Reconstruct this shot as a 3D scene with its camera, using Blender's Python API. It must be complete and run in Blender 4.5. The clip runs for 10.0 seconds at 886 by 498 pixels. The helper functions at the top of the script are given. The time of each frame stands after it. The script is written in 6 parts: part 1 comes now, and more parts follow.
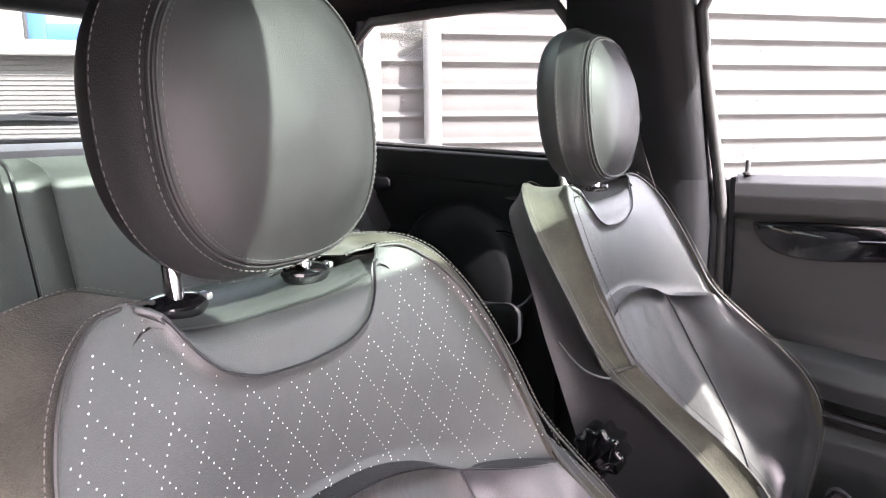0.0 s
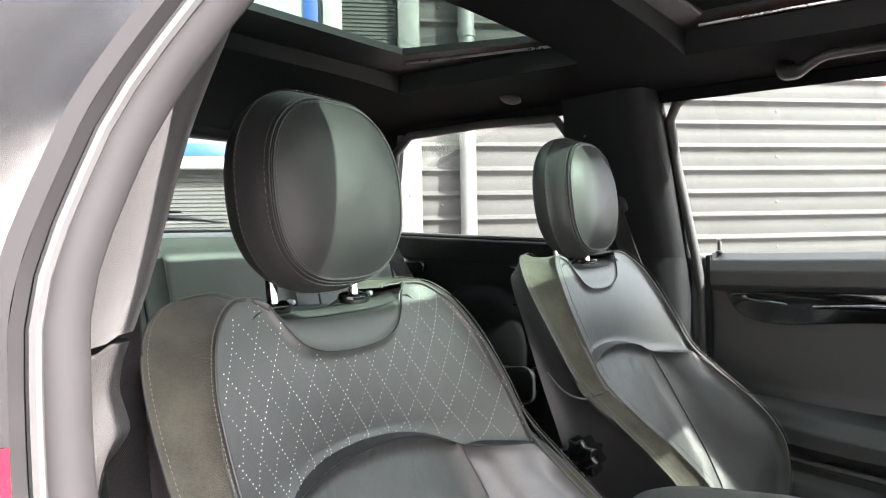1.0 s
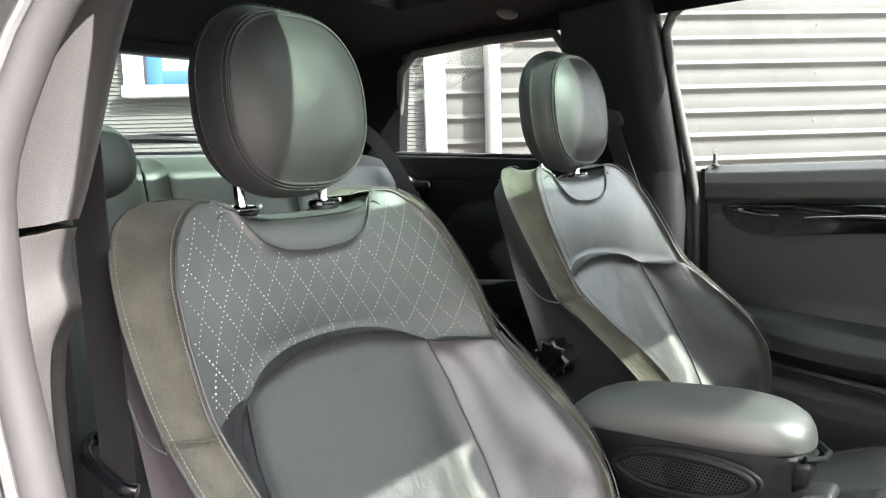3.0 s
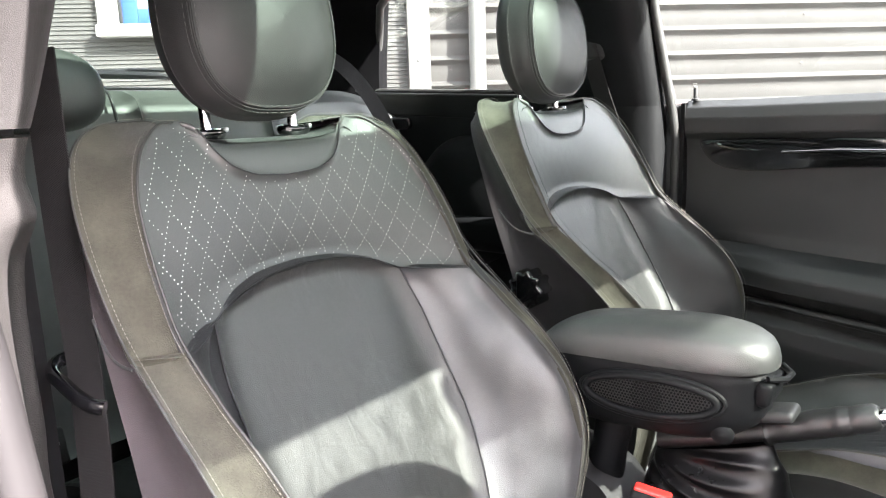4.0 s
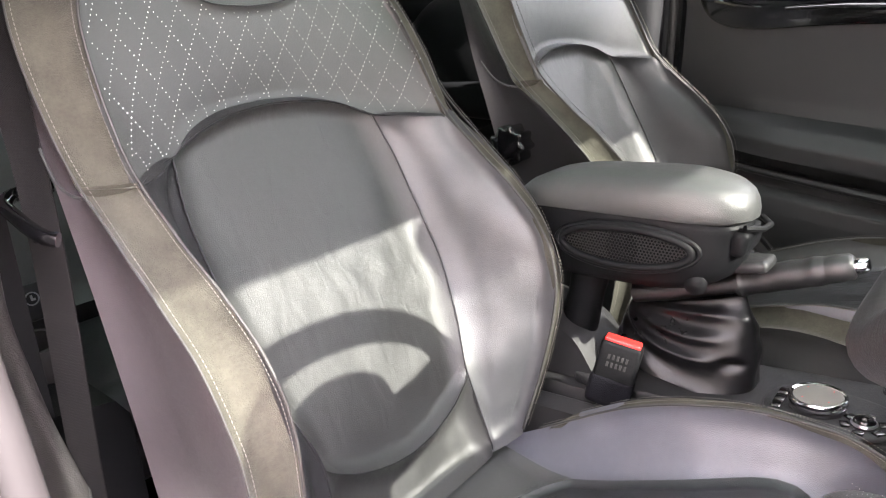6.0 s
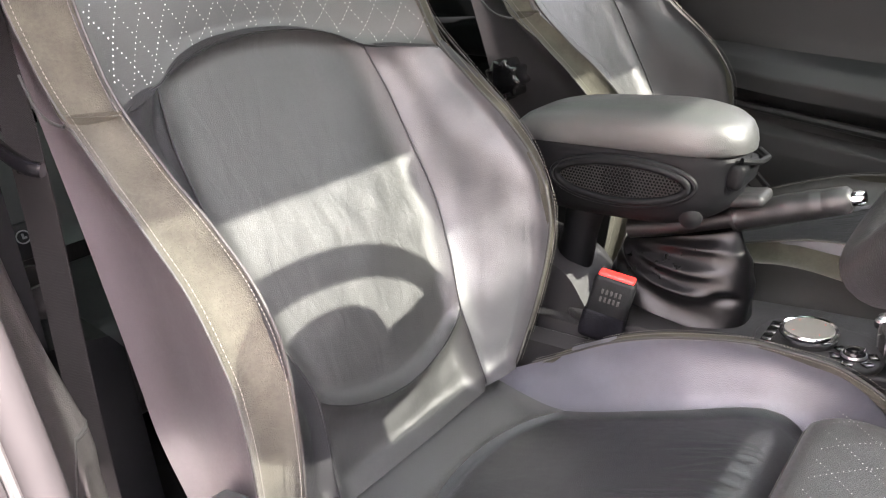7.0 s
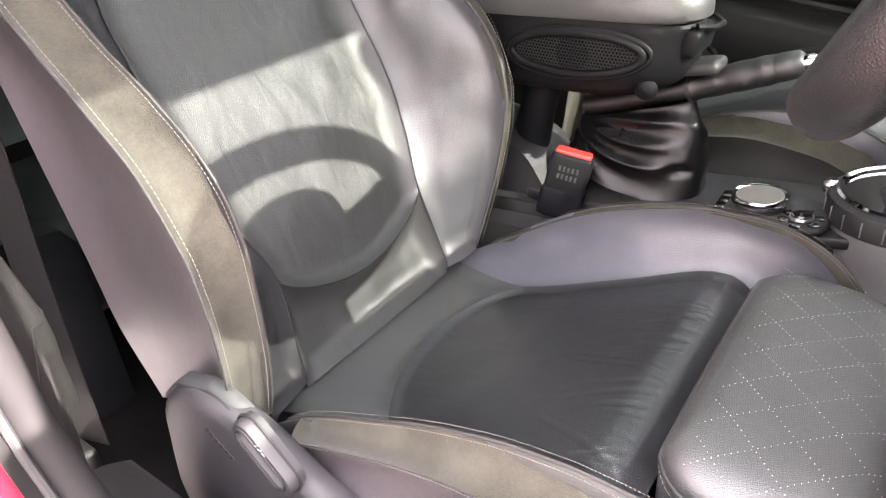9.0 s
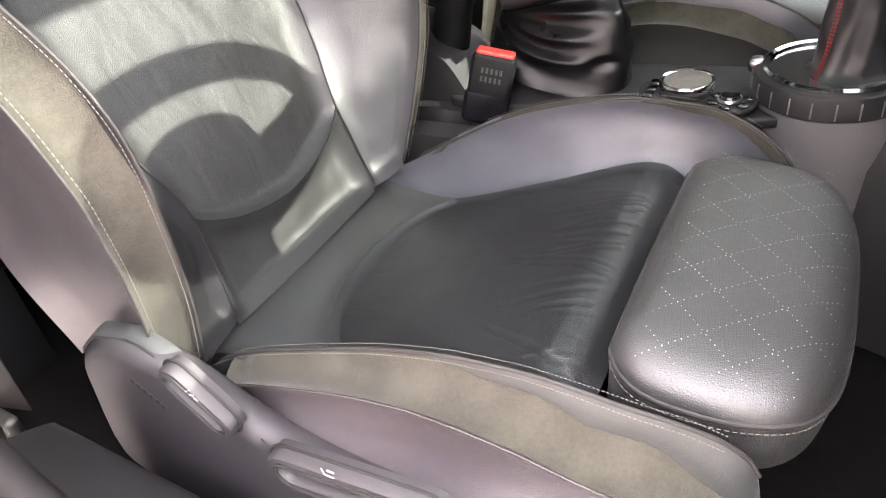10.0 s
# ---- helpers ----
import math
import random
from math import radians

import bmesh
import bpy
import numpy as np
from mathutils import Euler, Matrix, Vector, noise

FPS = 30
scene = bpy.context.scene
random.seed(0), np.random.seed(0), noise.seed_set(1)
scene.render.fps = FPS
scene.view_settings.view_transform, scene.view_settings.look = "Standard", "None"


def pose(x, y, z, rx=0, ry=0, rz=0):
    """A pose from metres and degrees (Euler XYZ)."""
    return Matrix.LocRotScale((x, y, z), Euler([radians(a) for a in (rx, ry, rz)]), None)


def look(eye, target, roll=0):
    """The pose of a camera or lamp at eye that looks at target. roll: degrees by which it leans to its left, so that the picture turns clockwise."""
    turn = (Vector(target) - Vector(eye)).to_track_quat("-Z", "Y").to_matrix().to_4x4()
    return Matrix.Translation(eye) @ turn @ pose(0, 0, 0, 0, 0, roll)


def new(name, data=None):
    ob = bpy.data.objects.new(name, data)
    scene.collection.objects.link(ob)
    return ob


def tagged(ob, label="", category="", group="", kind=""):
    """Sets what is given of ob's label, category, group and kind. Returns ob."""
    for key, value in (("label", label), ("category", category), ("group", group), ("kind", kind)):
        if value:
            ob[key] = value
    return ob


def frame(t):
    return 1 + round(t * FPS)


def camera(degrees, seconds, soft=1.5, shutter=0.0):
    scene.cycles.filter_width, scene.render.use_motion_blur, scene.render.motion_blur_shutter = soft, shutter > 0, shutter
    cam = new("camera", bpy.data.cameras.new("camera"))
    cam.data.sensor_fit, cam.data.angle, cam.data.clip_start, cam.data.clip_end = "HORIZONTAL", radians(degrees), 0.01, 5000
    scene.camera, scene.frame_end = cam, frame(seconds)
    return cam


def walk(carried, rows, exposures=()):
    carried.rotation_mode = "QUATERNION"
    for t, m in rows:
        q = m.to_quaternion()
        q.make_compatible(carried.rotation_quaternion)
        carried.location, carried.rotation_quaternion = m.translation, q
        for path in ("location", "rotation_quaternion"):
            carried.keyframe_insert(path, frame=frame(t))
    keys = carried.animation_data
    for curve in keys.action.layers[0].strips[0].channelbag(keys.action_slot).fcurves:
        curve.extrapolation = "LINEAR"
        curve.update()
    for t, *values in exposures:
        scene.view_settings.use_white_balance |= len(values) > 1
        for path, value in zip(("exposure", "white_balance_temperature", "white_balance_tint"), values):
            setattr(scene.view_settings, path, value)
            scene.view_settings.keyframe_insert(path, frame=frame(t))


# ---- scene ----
cam = camera(64.3, 10.0, soft=1.1)
PATH = [
    (0, (-0.01, -0.728, 1.097), (-1.079, 0.924, 0.737), -0.5),
    (0.5, (0.094, -0.853, 1.033), (-1.054, 0.777, 0.879), 0.5),
    (1, (0.193, -0.948, 1.051), (-0.994, 0.66, 1.0), -1.0),
    (1.5, (0.241, -0.942, 1.045), (-1.008, 0.619, 0.981), -1.6),
    (2, (0.285, -0.914, 1.044), (-0.997, 0.616, 0.909), -1.5),
    (2.2, (0.289, -0.91, 1.039), (-0.998, 0.614, 0.88), -1.65),
    (3.3, (0.316, -0.928, 1.015), (-0.951, 0.592, 0.726), -1.75),
    (3.5, (0.319, -0.926, 1.009), (-0.94, 0.595, 0.691), -1.8),
    (4, (0.326, -0.912, 0.99), (-0.914, 0.607, 0.598), -1.7),
    (4.5, (0.33, -0.904, 0.976), (-0.89, 0.609, 0.508), -1.6),
    (5, (0.331, -0.893, 0.961), (-0.878, 0.604, 0.419), -1.5),
    (5.5, (0.339, -0.886, 0.945), (-0.862, 0.588, 0.325), -1.3),
    (7, (0.345, -0.877, 0.916), (-0.803, 0.529, 0.076), -1.2),
    (7.5, (0.348, -0.877, 0.91), (-0.768, 0.518, 0.009), -1.3),
    (8, (0.35, -0.874, 0.901), (-0.728, 0.51, -0.059), -1.6),
    (8.5, (0.351, -0.878, 0.889), (-0.683, 0.501, -0.126), -1.6),
    (9, (0.358, -0.882, 0.884), (-0.638, 0.481, -0.189), -1.9),
    (9.5, (0.368, -0.879, 0.874), (-0.556, 0.474, -0.272), -2.6),
    (10, (0.346, -0.86, 0.849), (-0.433, 0.495, -0.399), -3.9),
]
walk(cam, [(t, look(eye, target, roll)) for t, eye, target, roll in PATH], exposures=[(0, 5.36, 6450, 32), (0.5, 5.16, 6450, 30), (1, 4.78, 6400, 16), (2, 4.80, 6400, 12), (3.5, 5.00, 6450, 16), (5, 5.08, 6550, 23), (7.5, 5.12, 6750, 25), (9, 5.06, 6750, 24), (10, 4.90, 6750, 22)])

# ---------------------------------------------------------------- world, sun, exposure
SUN_WAY = Vector((1.0, 0.09, 0.708)).normalized()
world = bpy.data.worlds.new("sky")
scene.world = world
world.use_nodes = True
wn = world.node_tree.nodes
sky = wn.new("ShaderNodeTexSky")
sky.sky_type = "NISHITA"
sky.sun_disc = False
sky.sun_elevation = math.asin(SUN_WAY.z)
sky.sun_rotation = math.atan2(SUN_WAY.x, SUN_WAY.y)
sky.air_density, sky.dust_density = 1.0, 2.0
wn["Background"].inputs["Strength"].default_value = 0.103
wl = world.node_tree.links
way = wn.new("ShaderNodeTexCoord")
cloud = wn.new("ShaderNodeTexNoise")
cloud.inputs["Scale"].default_value, cloud.inputs["Detail"].default_value = 2.2, 5.0
wl.new(way.outputs["Generated"], cloud.inputs["Vector"])
cover = wn.new("ShaderNodeMapRange")
cover.inputs["From Min"].default_value, cover.inputs["From Max"].default_value = 0.35, 0.62
cover.inputs["To Min"].default_value, cover.inputs["To Max"].default_value = 0.45, 0.95
wl.new(cloud.outputs["Fac"], cover.inputs["Value"])
haze = wn.new("ShaderNodeMix")
haze.data_type = "RGBA"
haze.inputs[7].default_value = (7.0, 7.0, 7.1, 1)
wl.new(cover.outputs["Result"], haze.inputs[0])
wl.new(sky.outputs["Color"], haze.inputs[6])
# Bright haze round the sun.
toward = wn.new("ShaderNodeVectorMath")
toward.operation = "DOT_PRODUCT"
toward.inputs[1].default_value = SUN_WAY
wl.new(way.outputs["Generated"], toward.inputs[0])
near_sun = wn.new("ShaderNodeMath")
near_sun.operation, near_sun.use_clamp = "MAXIMUM", True
near_sun.inputs[1].default_value = 0.0
wl.new(toward.outputs["Value"], near_sun.inputs[0])
glow = wn.new("ShaderNodeMath")
glow.operation = "POWER"
glow.inputs[1].default_value = 40.0
wl.new(near_sun.outputs[0], glow.inputs[0])
aureole = wn.new("ShaderNodeVectorMath")
aureole.operation = "SCALE"
aureole.inputs[0].default_value = (9.0, 8.8, 8.3)
wl.new(glow.outputs[0], aureole.inputs["Scale"])
whole = wn.new("ShaderNodeVectorMath")
whole.operation = "ADD"
wl.new(haze.outputs[2], whole.inputs[0])
wl.new(aureole.outputs["Vector"], whole.inputs[1])
wl.new(whole.outputs["Vector"], wn["Background"].inputs["Color"])
sun_data = bpy.data.lights.new("sun", "SUN")
sun_data.energy, sun_data.angle, sun_data.color = 2.9, radians(0.6), (1.0, 0.95, 0.88)
sun = new("sun", sun_data)
sun.matrix_world = look(SUN_WAY * 20, (0, 0, 0))


# ---------------------------------------------------------------- materials
def nodes_of(name):
    m = bpy.data.materials.new(name)
    m.use_nodes = True
    return m, m.node_tree.nodes, m.node_tree.links, m.node_tree.nodes["Principled BSDF"]


def surface(name, color, rough=0.5, metal=0.0, grain=0.0, grain_scale=800.0, kind="noise", vary=0.12, vary_scale=9.0,
            rough_vary=0.08, sheen=0.0, coat=0.0, spec=0.5, per_piece=0.0):
    """A plain surface with colour drift at two scales, uneven gloss and a fine relief."""
    m, n, l, b = nodes_of(name)
    co = n.new("ShaderNodeTexCoord")
    big = n.new("ShaderNodeTexNoise")
    big.inputs["Scale"].default_value, big.inputs["Detail"].default_value = vary_scale, 4.0
    fine = n.new("ShaderNodeTexNoise")
    fine.inputs["Scale"].default_value, fine.inputs["Detail"].default_value = vary_scale * 14, 7.0
    for t in (big, fine):
        l.new(co.outputs["Object"], t.inputs["Vector"])
    mix = n.new("ShaderNodeMath")
    mix.operation = "MULTIPLY_ADD"
    mix.inputs[1].default_value = 0.35
    l.new(fine.outputs["Fac"], mix.inputs[0])
    l.new(big.outputs["Fac"], mix.inputs[2])
    ramp = n.new("ShaderNodeMapRange")
    ramp.inputs["From Min"].default_value, ramp.inputs["From Max"].default_value = 0.35, 1.0
    ramp.inputs["To Min"].default_value, ramp.inputs["To Max"].default_value = 1 - vary, 1 + vary
    l.new(mix.outputs[0], ramp.inputs["Value"])
    tint = n.new("ShaderNodeVectorMath")
    tint.operation = "SCALE"
    tint.inputs[0].default_value = color
    l.new(ramp.outputs["Result"], tint.inputs["Scale"])
    last = tint.outputs["Vector"]
    if per_piece:
        info = n.new("ShaderNodeObjectInfo")
        r2 = n.new("ShaderNodeMapRange")
        r2.inputs["To Min"].default_value, r2.inputs["To Max"].default_value = 1 - per_piece, 1 + per_piece
        l.new(info.outputs["Random"], r2.inputs["Value"])
        t2 = n.new("ShaderNodeVectorMath")
        t2.operation = "SCALE"
        l.new(last, t2.inputs[0])
        l.new(r2.outputs["Result"], t2.inputs["Scale"])
        last = t2.outputs["Vector"]
    l.new(last, b.inputs["Base Color"])
    rr = n.new("ShaderNodeMapRange")
    rr.inputs["From Min"].default_value, rr.inputs["From Max"].default_value = 0.3, 1.0
    rr.inputs["To Min"].default_value, rr.inputs["To Max"].default_value = max(rough - rough_vary, 0.02), rough + rough_vary
    l.new(mix.outputs[0], rr.inputs["Value"])
    l.new(rr.outputs["Result"], b.inputs["Roughness"])
    b.inputs["Metallic"].default_value = metal
    b.inputs["Specular IOR Level"].default_value = spec
    b.inputs["Sheen Weight"].default_value = sheen
    b.inputs["Sheen Roughness"].default_value = 0.45
    b.inputs["Coat Weight"].default_value = coat
    b.inputs["Coat Roughness"].default_value = 0.06
    if grain:
        if kind == "cells":
            g = n.new("ShaderNodeTexVoronoi")
            g.feature = "DISTANCE_TO_EDGE"
            out = g.outputs["Distance"]
        elif kind == "weave":
            g = n.new("ShaderNodeTexWave")
            g.bands_direction = "DIAGONAL"
            out = g.outputs["Fac"]
        else:
            g = n.new("ShaderNodeTexNoise")
            g.inputs["Detail"].default_value = 5.0
            out = g.outputs["Fac"]
        g.inputs["Scale"].default_value = grain_scale
        l.new(co.outputs["Object"], g.inputs["Vector"])
        bump = n.new("ShaderNodeBump")
        bump.inputs["Strength"].default_value, bump.inputs["Distance"].default_value = grain, 0.0012
        l.new(out, bump.inputs["Height"])
        soft = n.new("ShaderNodeTexNoise")
        soft.inputs["Scale"].default_value, soft.inputs["Detail"].default_value = 38.0, 2.0
        l.new(co.outputs["Object"], soft.inputs["Vector"])
        b2 = n.new("ShaderNodeBump")
        b2.inputs["Strength"].default_value, b2.inputs["Distance"].default_value = 0.12, 0.004
        l.new(soft.outputs["Fac"], b2.inputs["Height"])
        l.new(b2.outputs["Normal"], bump.inputs["Normal"])
        l.new(bump.outputs["Normal"], b.inputs["Normal"])
    return m


def leather_mat(name, color, rough, creases=0.0, stretch=(1, 1, 1), crease_scale=14.0, spec=0.85, coat=0.35, coat_rough=0.30, grain=0.65):
    """Grained leather with pores, dull and shiny patches and worn creases."""
    m = surface(name, color, rough, grain=grain, grain_scale=520.0, kind="cells", vary=0.26, vary_scale=7.0, rough_vary=0.12, spec=spec)
    gloss = m.node_tree.nodes["Principled BSDF"].inputs
    m.node_tree.links.new(gloss["Normal"].links[0].from_socket, gloss["Coat Normal"])
    gloss["Coat Weight"].default_value, gloss["Coat Roughness"].default_value, gloss["Coat IOR"].default_value = coat, coat_rough, 1.7
    pores = m.node_tree.nodes.new("ShaderNodeTexVoronoi")
    pores.inputs["Scale"].default_value, pores.inputs["Detail"].default_value = 300.0, 1.0
    place = m.node_tree.nodes.new("ShaderNodeTexCoord")
    m.node_tree.links.new(place.outputs["Object"], pores.inputs["Vector"])
    dull = m.node_tree.nodes.new("ShaderNodeMapRange")
    dull.inputs["From Min"].default_value, dull.inputs["From Max"].default_value = 0.0, 0.9
    dull.inputs["To Min"].default_value, dull.inputs["To Max"].default_value = coat_rough - 0.10, coat_rough + 0.16
    m.node_tree.links.new(pores.outputs["Distance"], dull.inputs["Value"])
    m.node_tree.links.new(dull.outputs["Result"], gloss["Coat Roughness"])
    if creases:
        n, l, b = m.node_tree.nodes, m.node_tree.links, m.node_tree.nodes["Principled BSDF"]
        co = n.new("ShaderNodeTexCoord")
        mp = n.new("ShaderNodeMapping")
        mp.inputs["Scale"].default_value = stretch
        l.new(co.outputs["Object"], mp.inputs["Vector"])
        w = n.new("ShaderNodeTexNoise")
        w.inputs["Scale"].default_value, w.inputs["Detail"].default_value = crease_scale, 3.0
        w.inputs["Distortion"].default_value = 0.6
        l.new(mp.outputs["Vector"], w.inputs["Vector"])
        bump = n.new("ShaderNodeBump")
        bump.inputs["Strength"].default_value, bump.inputs["Distance"].default_value = creases, 0.004
        l.new(w.outputs["Fac"], bump.inputs["Height"])
        old = b.inputs["Normal"].links[0].from_socket
        l.new(old, bump.inputs["Normal"])
        l.new(bump.outputs["Normal"], b.inputs["Normal"])
        l.new(bump.outputs["Normal"], b.inputs["Coat Normal"])
    return m


def glass_mat(name, tint, gloss=0.06):
    m, n, l, b = nodes_of(name)
    clear = n.new("ShaderNodeBsdfTransparent")
    clear.inputs["Color"].default_value = (*tint, 1)
    shine = n.new("ShaderNodeBsdfGlossy")
    shine.inputs["Roughness"].default_value = 0.02
    mix = n.new("ShaderNodeMixShader")
    mix.inputs["Fac"].default_value = gloss
    l.new(clear.outputs[0], mix.inputs[1])
    l.new(shine.outputs[0], mix.inputs[2])
    l.new(mix.outputs[0], n["Material Output"].inputs["Surface"])
    return m


LEATHER = leather_mat("grey_leather", (0.042, 0.0450, 0.0435), 0.50, spec=0.5, coat=0.35, coat_rough=0.42, grain=0.30)
LEATHER_BLACK = leather_mat("black_headrest_leather", (0.0185, 0.0188, 0.0188), 0.52, spec=0.42, coat=0.0, grain=0.20)
LEATHER_WORN = leather_mat("worn_grey_leather", (0.0165, 0.0174, 0.0164), 0.54, 0.40, (1.0, 1.0, 0.16), 34.0, spec=0.5, coat=0.50, coat_rough=0.46, grain=0.36)
# Inner bolster tone, with the light that falls on that side in its colour.
LEATHER_WING_LIT = leather_mat("lit_bolster_leather", (0.039, 0.0398, 0.0435), 0.44, 0.14, (1.0, 1.0, 0.5), 42.0, spec=0.5, coat=0.75, coat_rough=0.36, grain=0.34)
LEATHER_SEAT = leather_mat("worn_dark_leather", (0.0090, 0.0096, 0.0112), 0.38, 0.15, (0.35, 2.4, 1.0), 30.0, spec=0.5, coat=0.55, coat_rough=0.32, grain=0.40)
# Paler copies of the seat leather: outside light and reflected tint in the colour.
LEATHER_SIDE_LIT = leather_mat("lit_side_leather", (0.066, 0.069, 0.085), 0.44, spec=0.6, coat=0.6, coat_rough=0.38, grain=0.34)
LEATHER_FLANK_LIT = leather_mat("lit_flank_leather", (0.080, 0.068, 0.073), 0.40, spec=0.6, coat=0.9, coat_rough=0.36, grain=0.30)
LEATHER_ARM = leather_mat("armrest_leather", (0.047, 0.049, 0.048), 0.48, spec=0.5, coat=0.35, grain=0.30)
LEATHER_THIGH = leather_mat("perforated_dark_leather", (0.0225, 0.0231, 0.0224), 0.44, spec=0.7, coat=1.0, coat_rough=0.42, grain=0.50)
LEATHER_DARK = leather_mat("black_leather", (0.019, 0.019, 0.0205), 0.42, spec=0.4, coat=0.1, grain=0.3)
SUEDE = surface("grey_brown_suede", (0.059, 0.0566, 0.0452), 0.95, grain=0.8, grain_scale=700.0, vary=0.45, vary_scale=20.0, sheen=0.14, spec=0.1)
THREAD = surface("grey_thread", (0.135, 0.128, 0.112), 0.8, vary=0.1)
THREAD_DARK = surface("dark_thread", (0.055, 0.055, 0.053), 0.8, vary=0.1)
THREAD_RED = surface("red_thread", (0.35, 0.01, 0.015), 0.7)
GRIP = leather_mat("black_grip_leather", (0.0075, 0.0075, 0.0082), 0.40, spec=0.5, coat=0.35, coat_rough=0.30, grain=0.35)
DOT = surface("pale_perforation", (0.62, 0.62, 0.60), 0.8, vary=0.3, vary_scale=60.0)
# Darker copy of the dots: the far seat's shade as colour.
DOT_SHADED = surface("shaded_perforation", (0.075, 0.075, 0.073), 0.8, vary=0.3, vary_scale=60.0)
PIPING = surface("grey_piping", (0.034, 0.033, 0.031), 0.6, vary=0.1)
PLASTIC = surface("black_plastic", (0.021, 0.0208, 0.0217), 0.44, spec=0.34, grain=0.35, grain_scale=1100.0, kind="cells", vary=0.12)
PLASTIC_SIDE = surface("grained_grey_plastic", (0.044, 0.0415, 0.0445), 0.46, grain=0.4, grain_scale=900.0, kind="cells", vary=0.14)
PLASTIC_TUB = surface("satin_grey_plastic", (0.15, 0.147, 0.152), 0.40, grain=0.3, grain_scale=1000.0, kind="cells", vary=0.12)
PLASTIC_SOFT = surface("soft_black_plastic", (0.0062, 0.0066, 0.0074), 0.50, spec=0.13, grain=0.2, grain_scale=700.0, kind="cells", vary=0.12)
DOOR_SKIN = surface("grained_door_plastic", (0.0175, 0.0180, 0.0190), 0.48, grain=0.3, grain_scale=800.0, kind="cells", vary=0.12)
PILLAR = surface("grey_pillar_plastic", (0.0285, 0.0272, 0.0268), 0.52, spec=0.25, grain=0.5, grain_scale=420.0, kind="cells", vary=0.08)
PILLAR_CLOTH = surface("woven_grey_lining", (0.0125, 0.0116, 0.0114), 0.9, spec=0.1, grain=0.35, grain_scale=600.0, kind="cells", vary=0.10, sheen=0.08)
HEADLINER = surface("black_headliner", (0.0042, 0.0042, 0.0048), 0.95, grain=0.3, grain_scale=900.0, vary=0.12, spec=0.05)
GLOSS = surface("piano_black", (0.006, 0.006, 0.007), 0.08, rough_vary=0.02, vary=0.05, coat=0.6)
TRIM = surface("smooth_black_trim", (0.006, 0.006, 0.007), 0.16, spec=0.22, vary=0.1)
RUBBER = surface("black_rubber", (0.020, 0.020, 0.020), 0.6, vary=0.1)
RUBBER_GREY = surface("dusty_rubber_seal", (0.0125, 0.0119, 0.0123), 0.66, spec=0.15, vary=0.14, vary_scale=30.0)
CARPET = surface("black_carpet", (0.006, 0.0055, 0.0055), 1.0, grain=1.0, grain_scale=420.0, vary=0.3, vary_scale=40.0, spec=0.1)
BELT = surface("black_seat_belt_webbing", (0.030, 0.0285, 0.029), 0.70, grain=1.2, grain_scale=230.0, kind="weave", vary=0.1, spec=0.12)
CHROME = surface("chrome", (0.78, 0.78, 0.80), 0.10, metal=1.0, vary=0.05, rough_vary=0.04)
SATIN = surface("satin_metal", (0.55, 0.55, 0.57), 0.28, metal=1.0, vary=0.06)
RED_PAINT = surface("red_car_paint", (0.42, 0.006, 0.012), 0.25, coat=0.8, vary=0.05)
RED_BUTTON = surface("red_button", (0.75, 0.03, 0.025), 0.38, vary=0.05)
FELT = surface("grey_felt", (0.006, 0.006, 0.008), 1.0, spec=0.1, grain=0.8, grain_scale=700.0, vary=0.35, vary_scale=120.0)
MARK = surface("pale_print", (0.42, 0.42, 0.42), 0.7)
MARK_DIM = surface("moulded_mark", (0.022, 0.021, 0.021), 0.6)
MESH_METAL = surface("speaker_mesh", (0.014, 0.0138, 0.014), 0.36, vary=0.1)
DIAL_TOP = surface("grey_touch_surface", (0.16, 0.155, 0.14), 0.35, vary=0.08)
CLADDING = surface("white_corrugated_cladding", (0.041, 0.0404, 0.0391), 0.6, spec=0.15, vary=0.10, vary_scale=2.2, grain=0.1, grain_scale=60.0, per_piece=0.05)
SIDING = surface("white_fine_siding", (0.046, 0.0467, 0.0455), 0.6, spec=0.15, vary=0.08, vary_scale=3.0)
RIVET = surface("dull_rivet", (0.06, 0.06, 0.058), 0.5, vary=0.1)
PIPE_PAINT = surface("grey_painted_pipe", (0.080, 0.082, 0.079), 0.5, vary=0.06)
BLUE_PAINT = surface("blue_window_frame", (0.009, 0.045, 0.19), 0.5, vary=0.06)
SILL_PAINT = surface("white_sill", (0.22, 0.22, 0.21), 0.6, vary=0.05)
PANE_FAR = surface("pale_window_pane", (0.19, 0.25, 0.24), 0.3, vary=0.08)
ASPHALT = surface("grey_concrete", (0.27, 0.262, 0.25), 0.9, grain=0.8, grain_scale=160.0, vary=0.25, vary_scale=1.5)
GREY_CLAD = surface("pale_ribbed_cladding", (0.56, 0.545, 0.51), 0.5, vary=0.1, vary_scale=1.5)
GLASS = glass_mat("clear_car_glass", (0.80, 0.835, 0.815))
GLASS_SCREEN = glass_mat("tinted_windscreen_glass", (0.43, 0.46, 0.44))
GLASS_TINT = glass_mat("tinted_roof_glass", (0.41, 0.48, 0.44), 0.06)
GLASS_REAR = glass_mat("tinted_rear_glass", (0.78, 0.83, 0.80), 0.06)


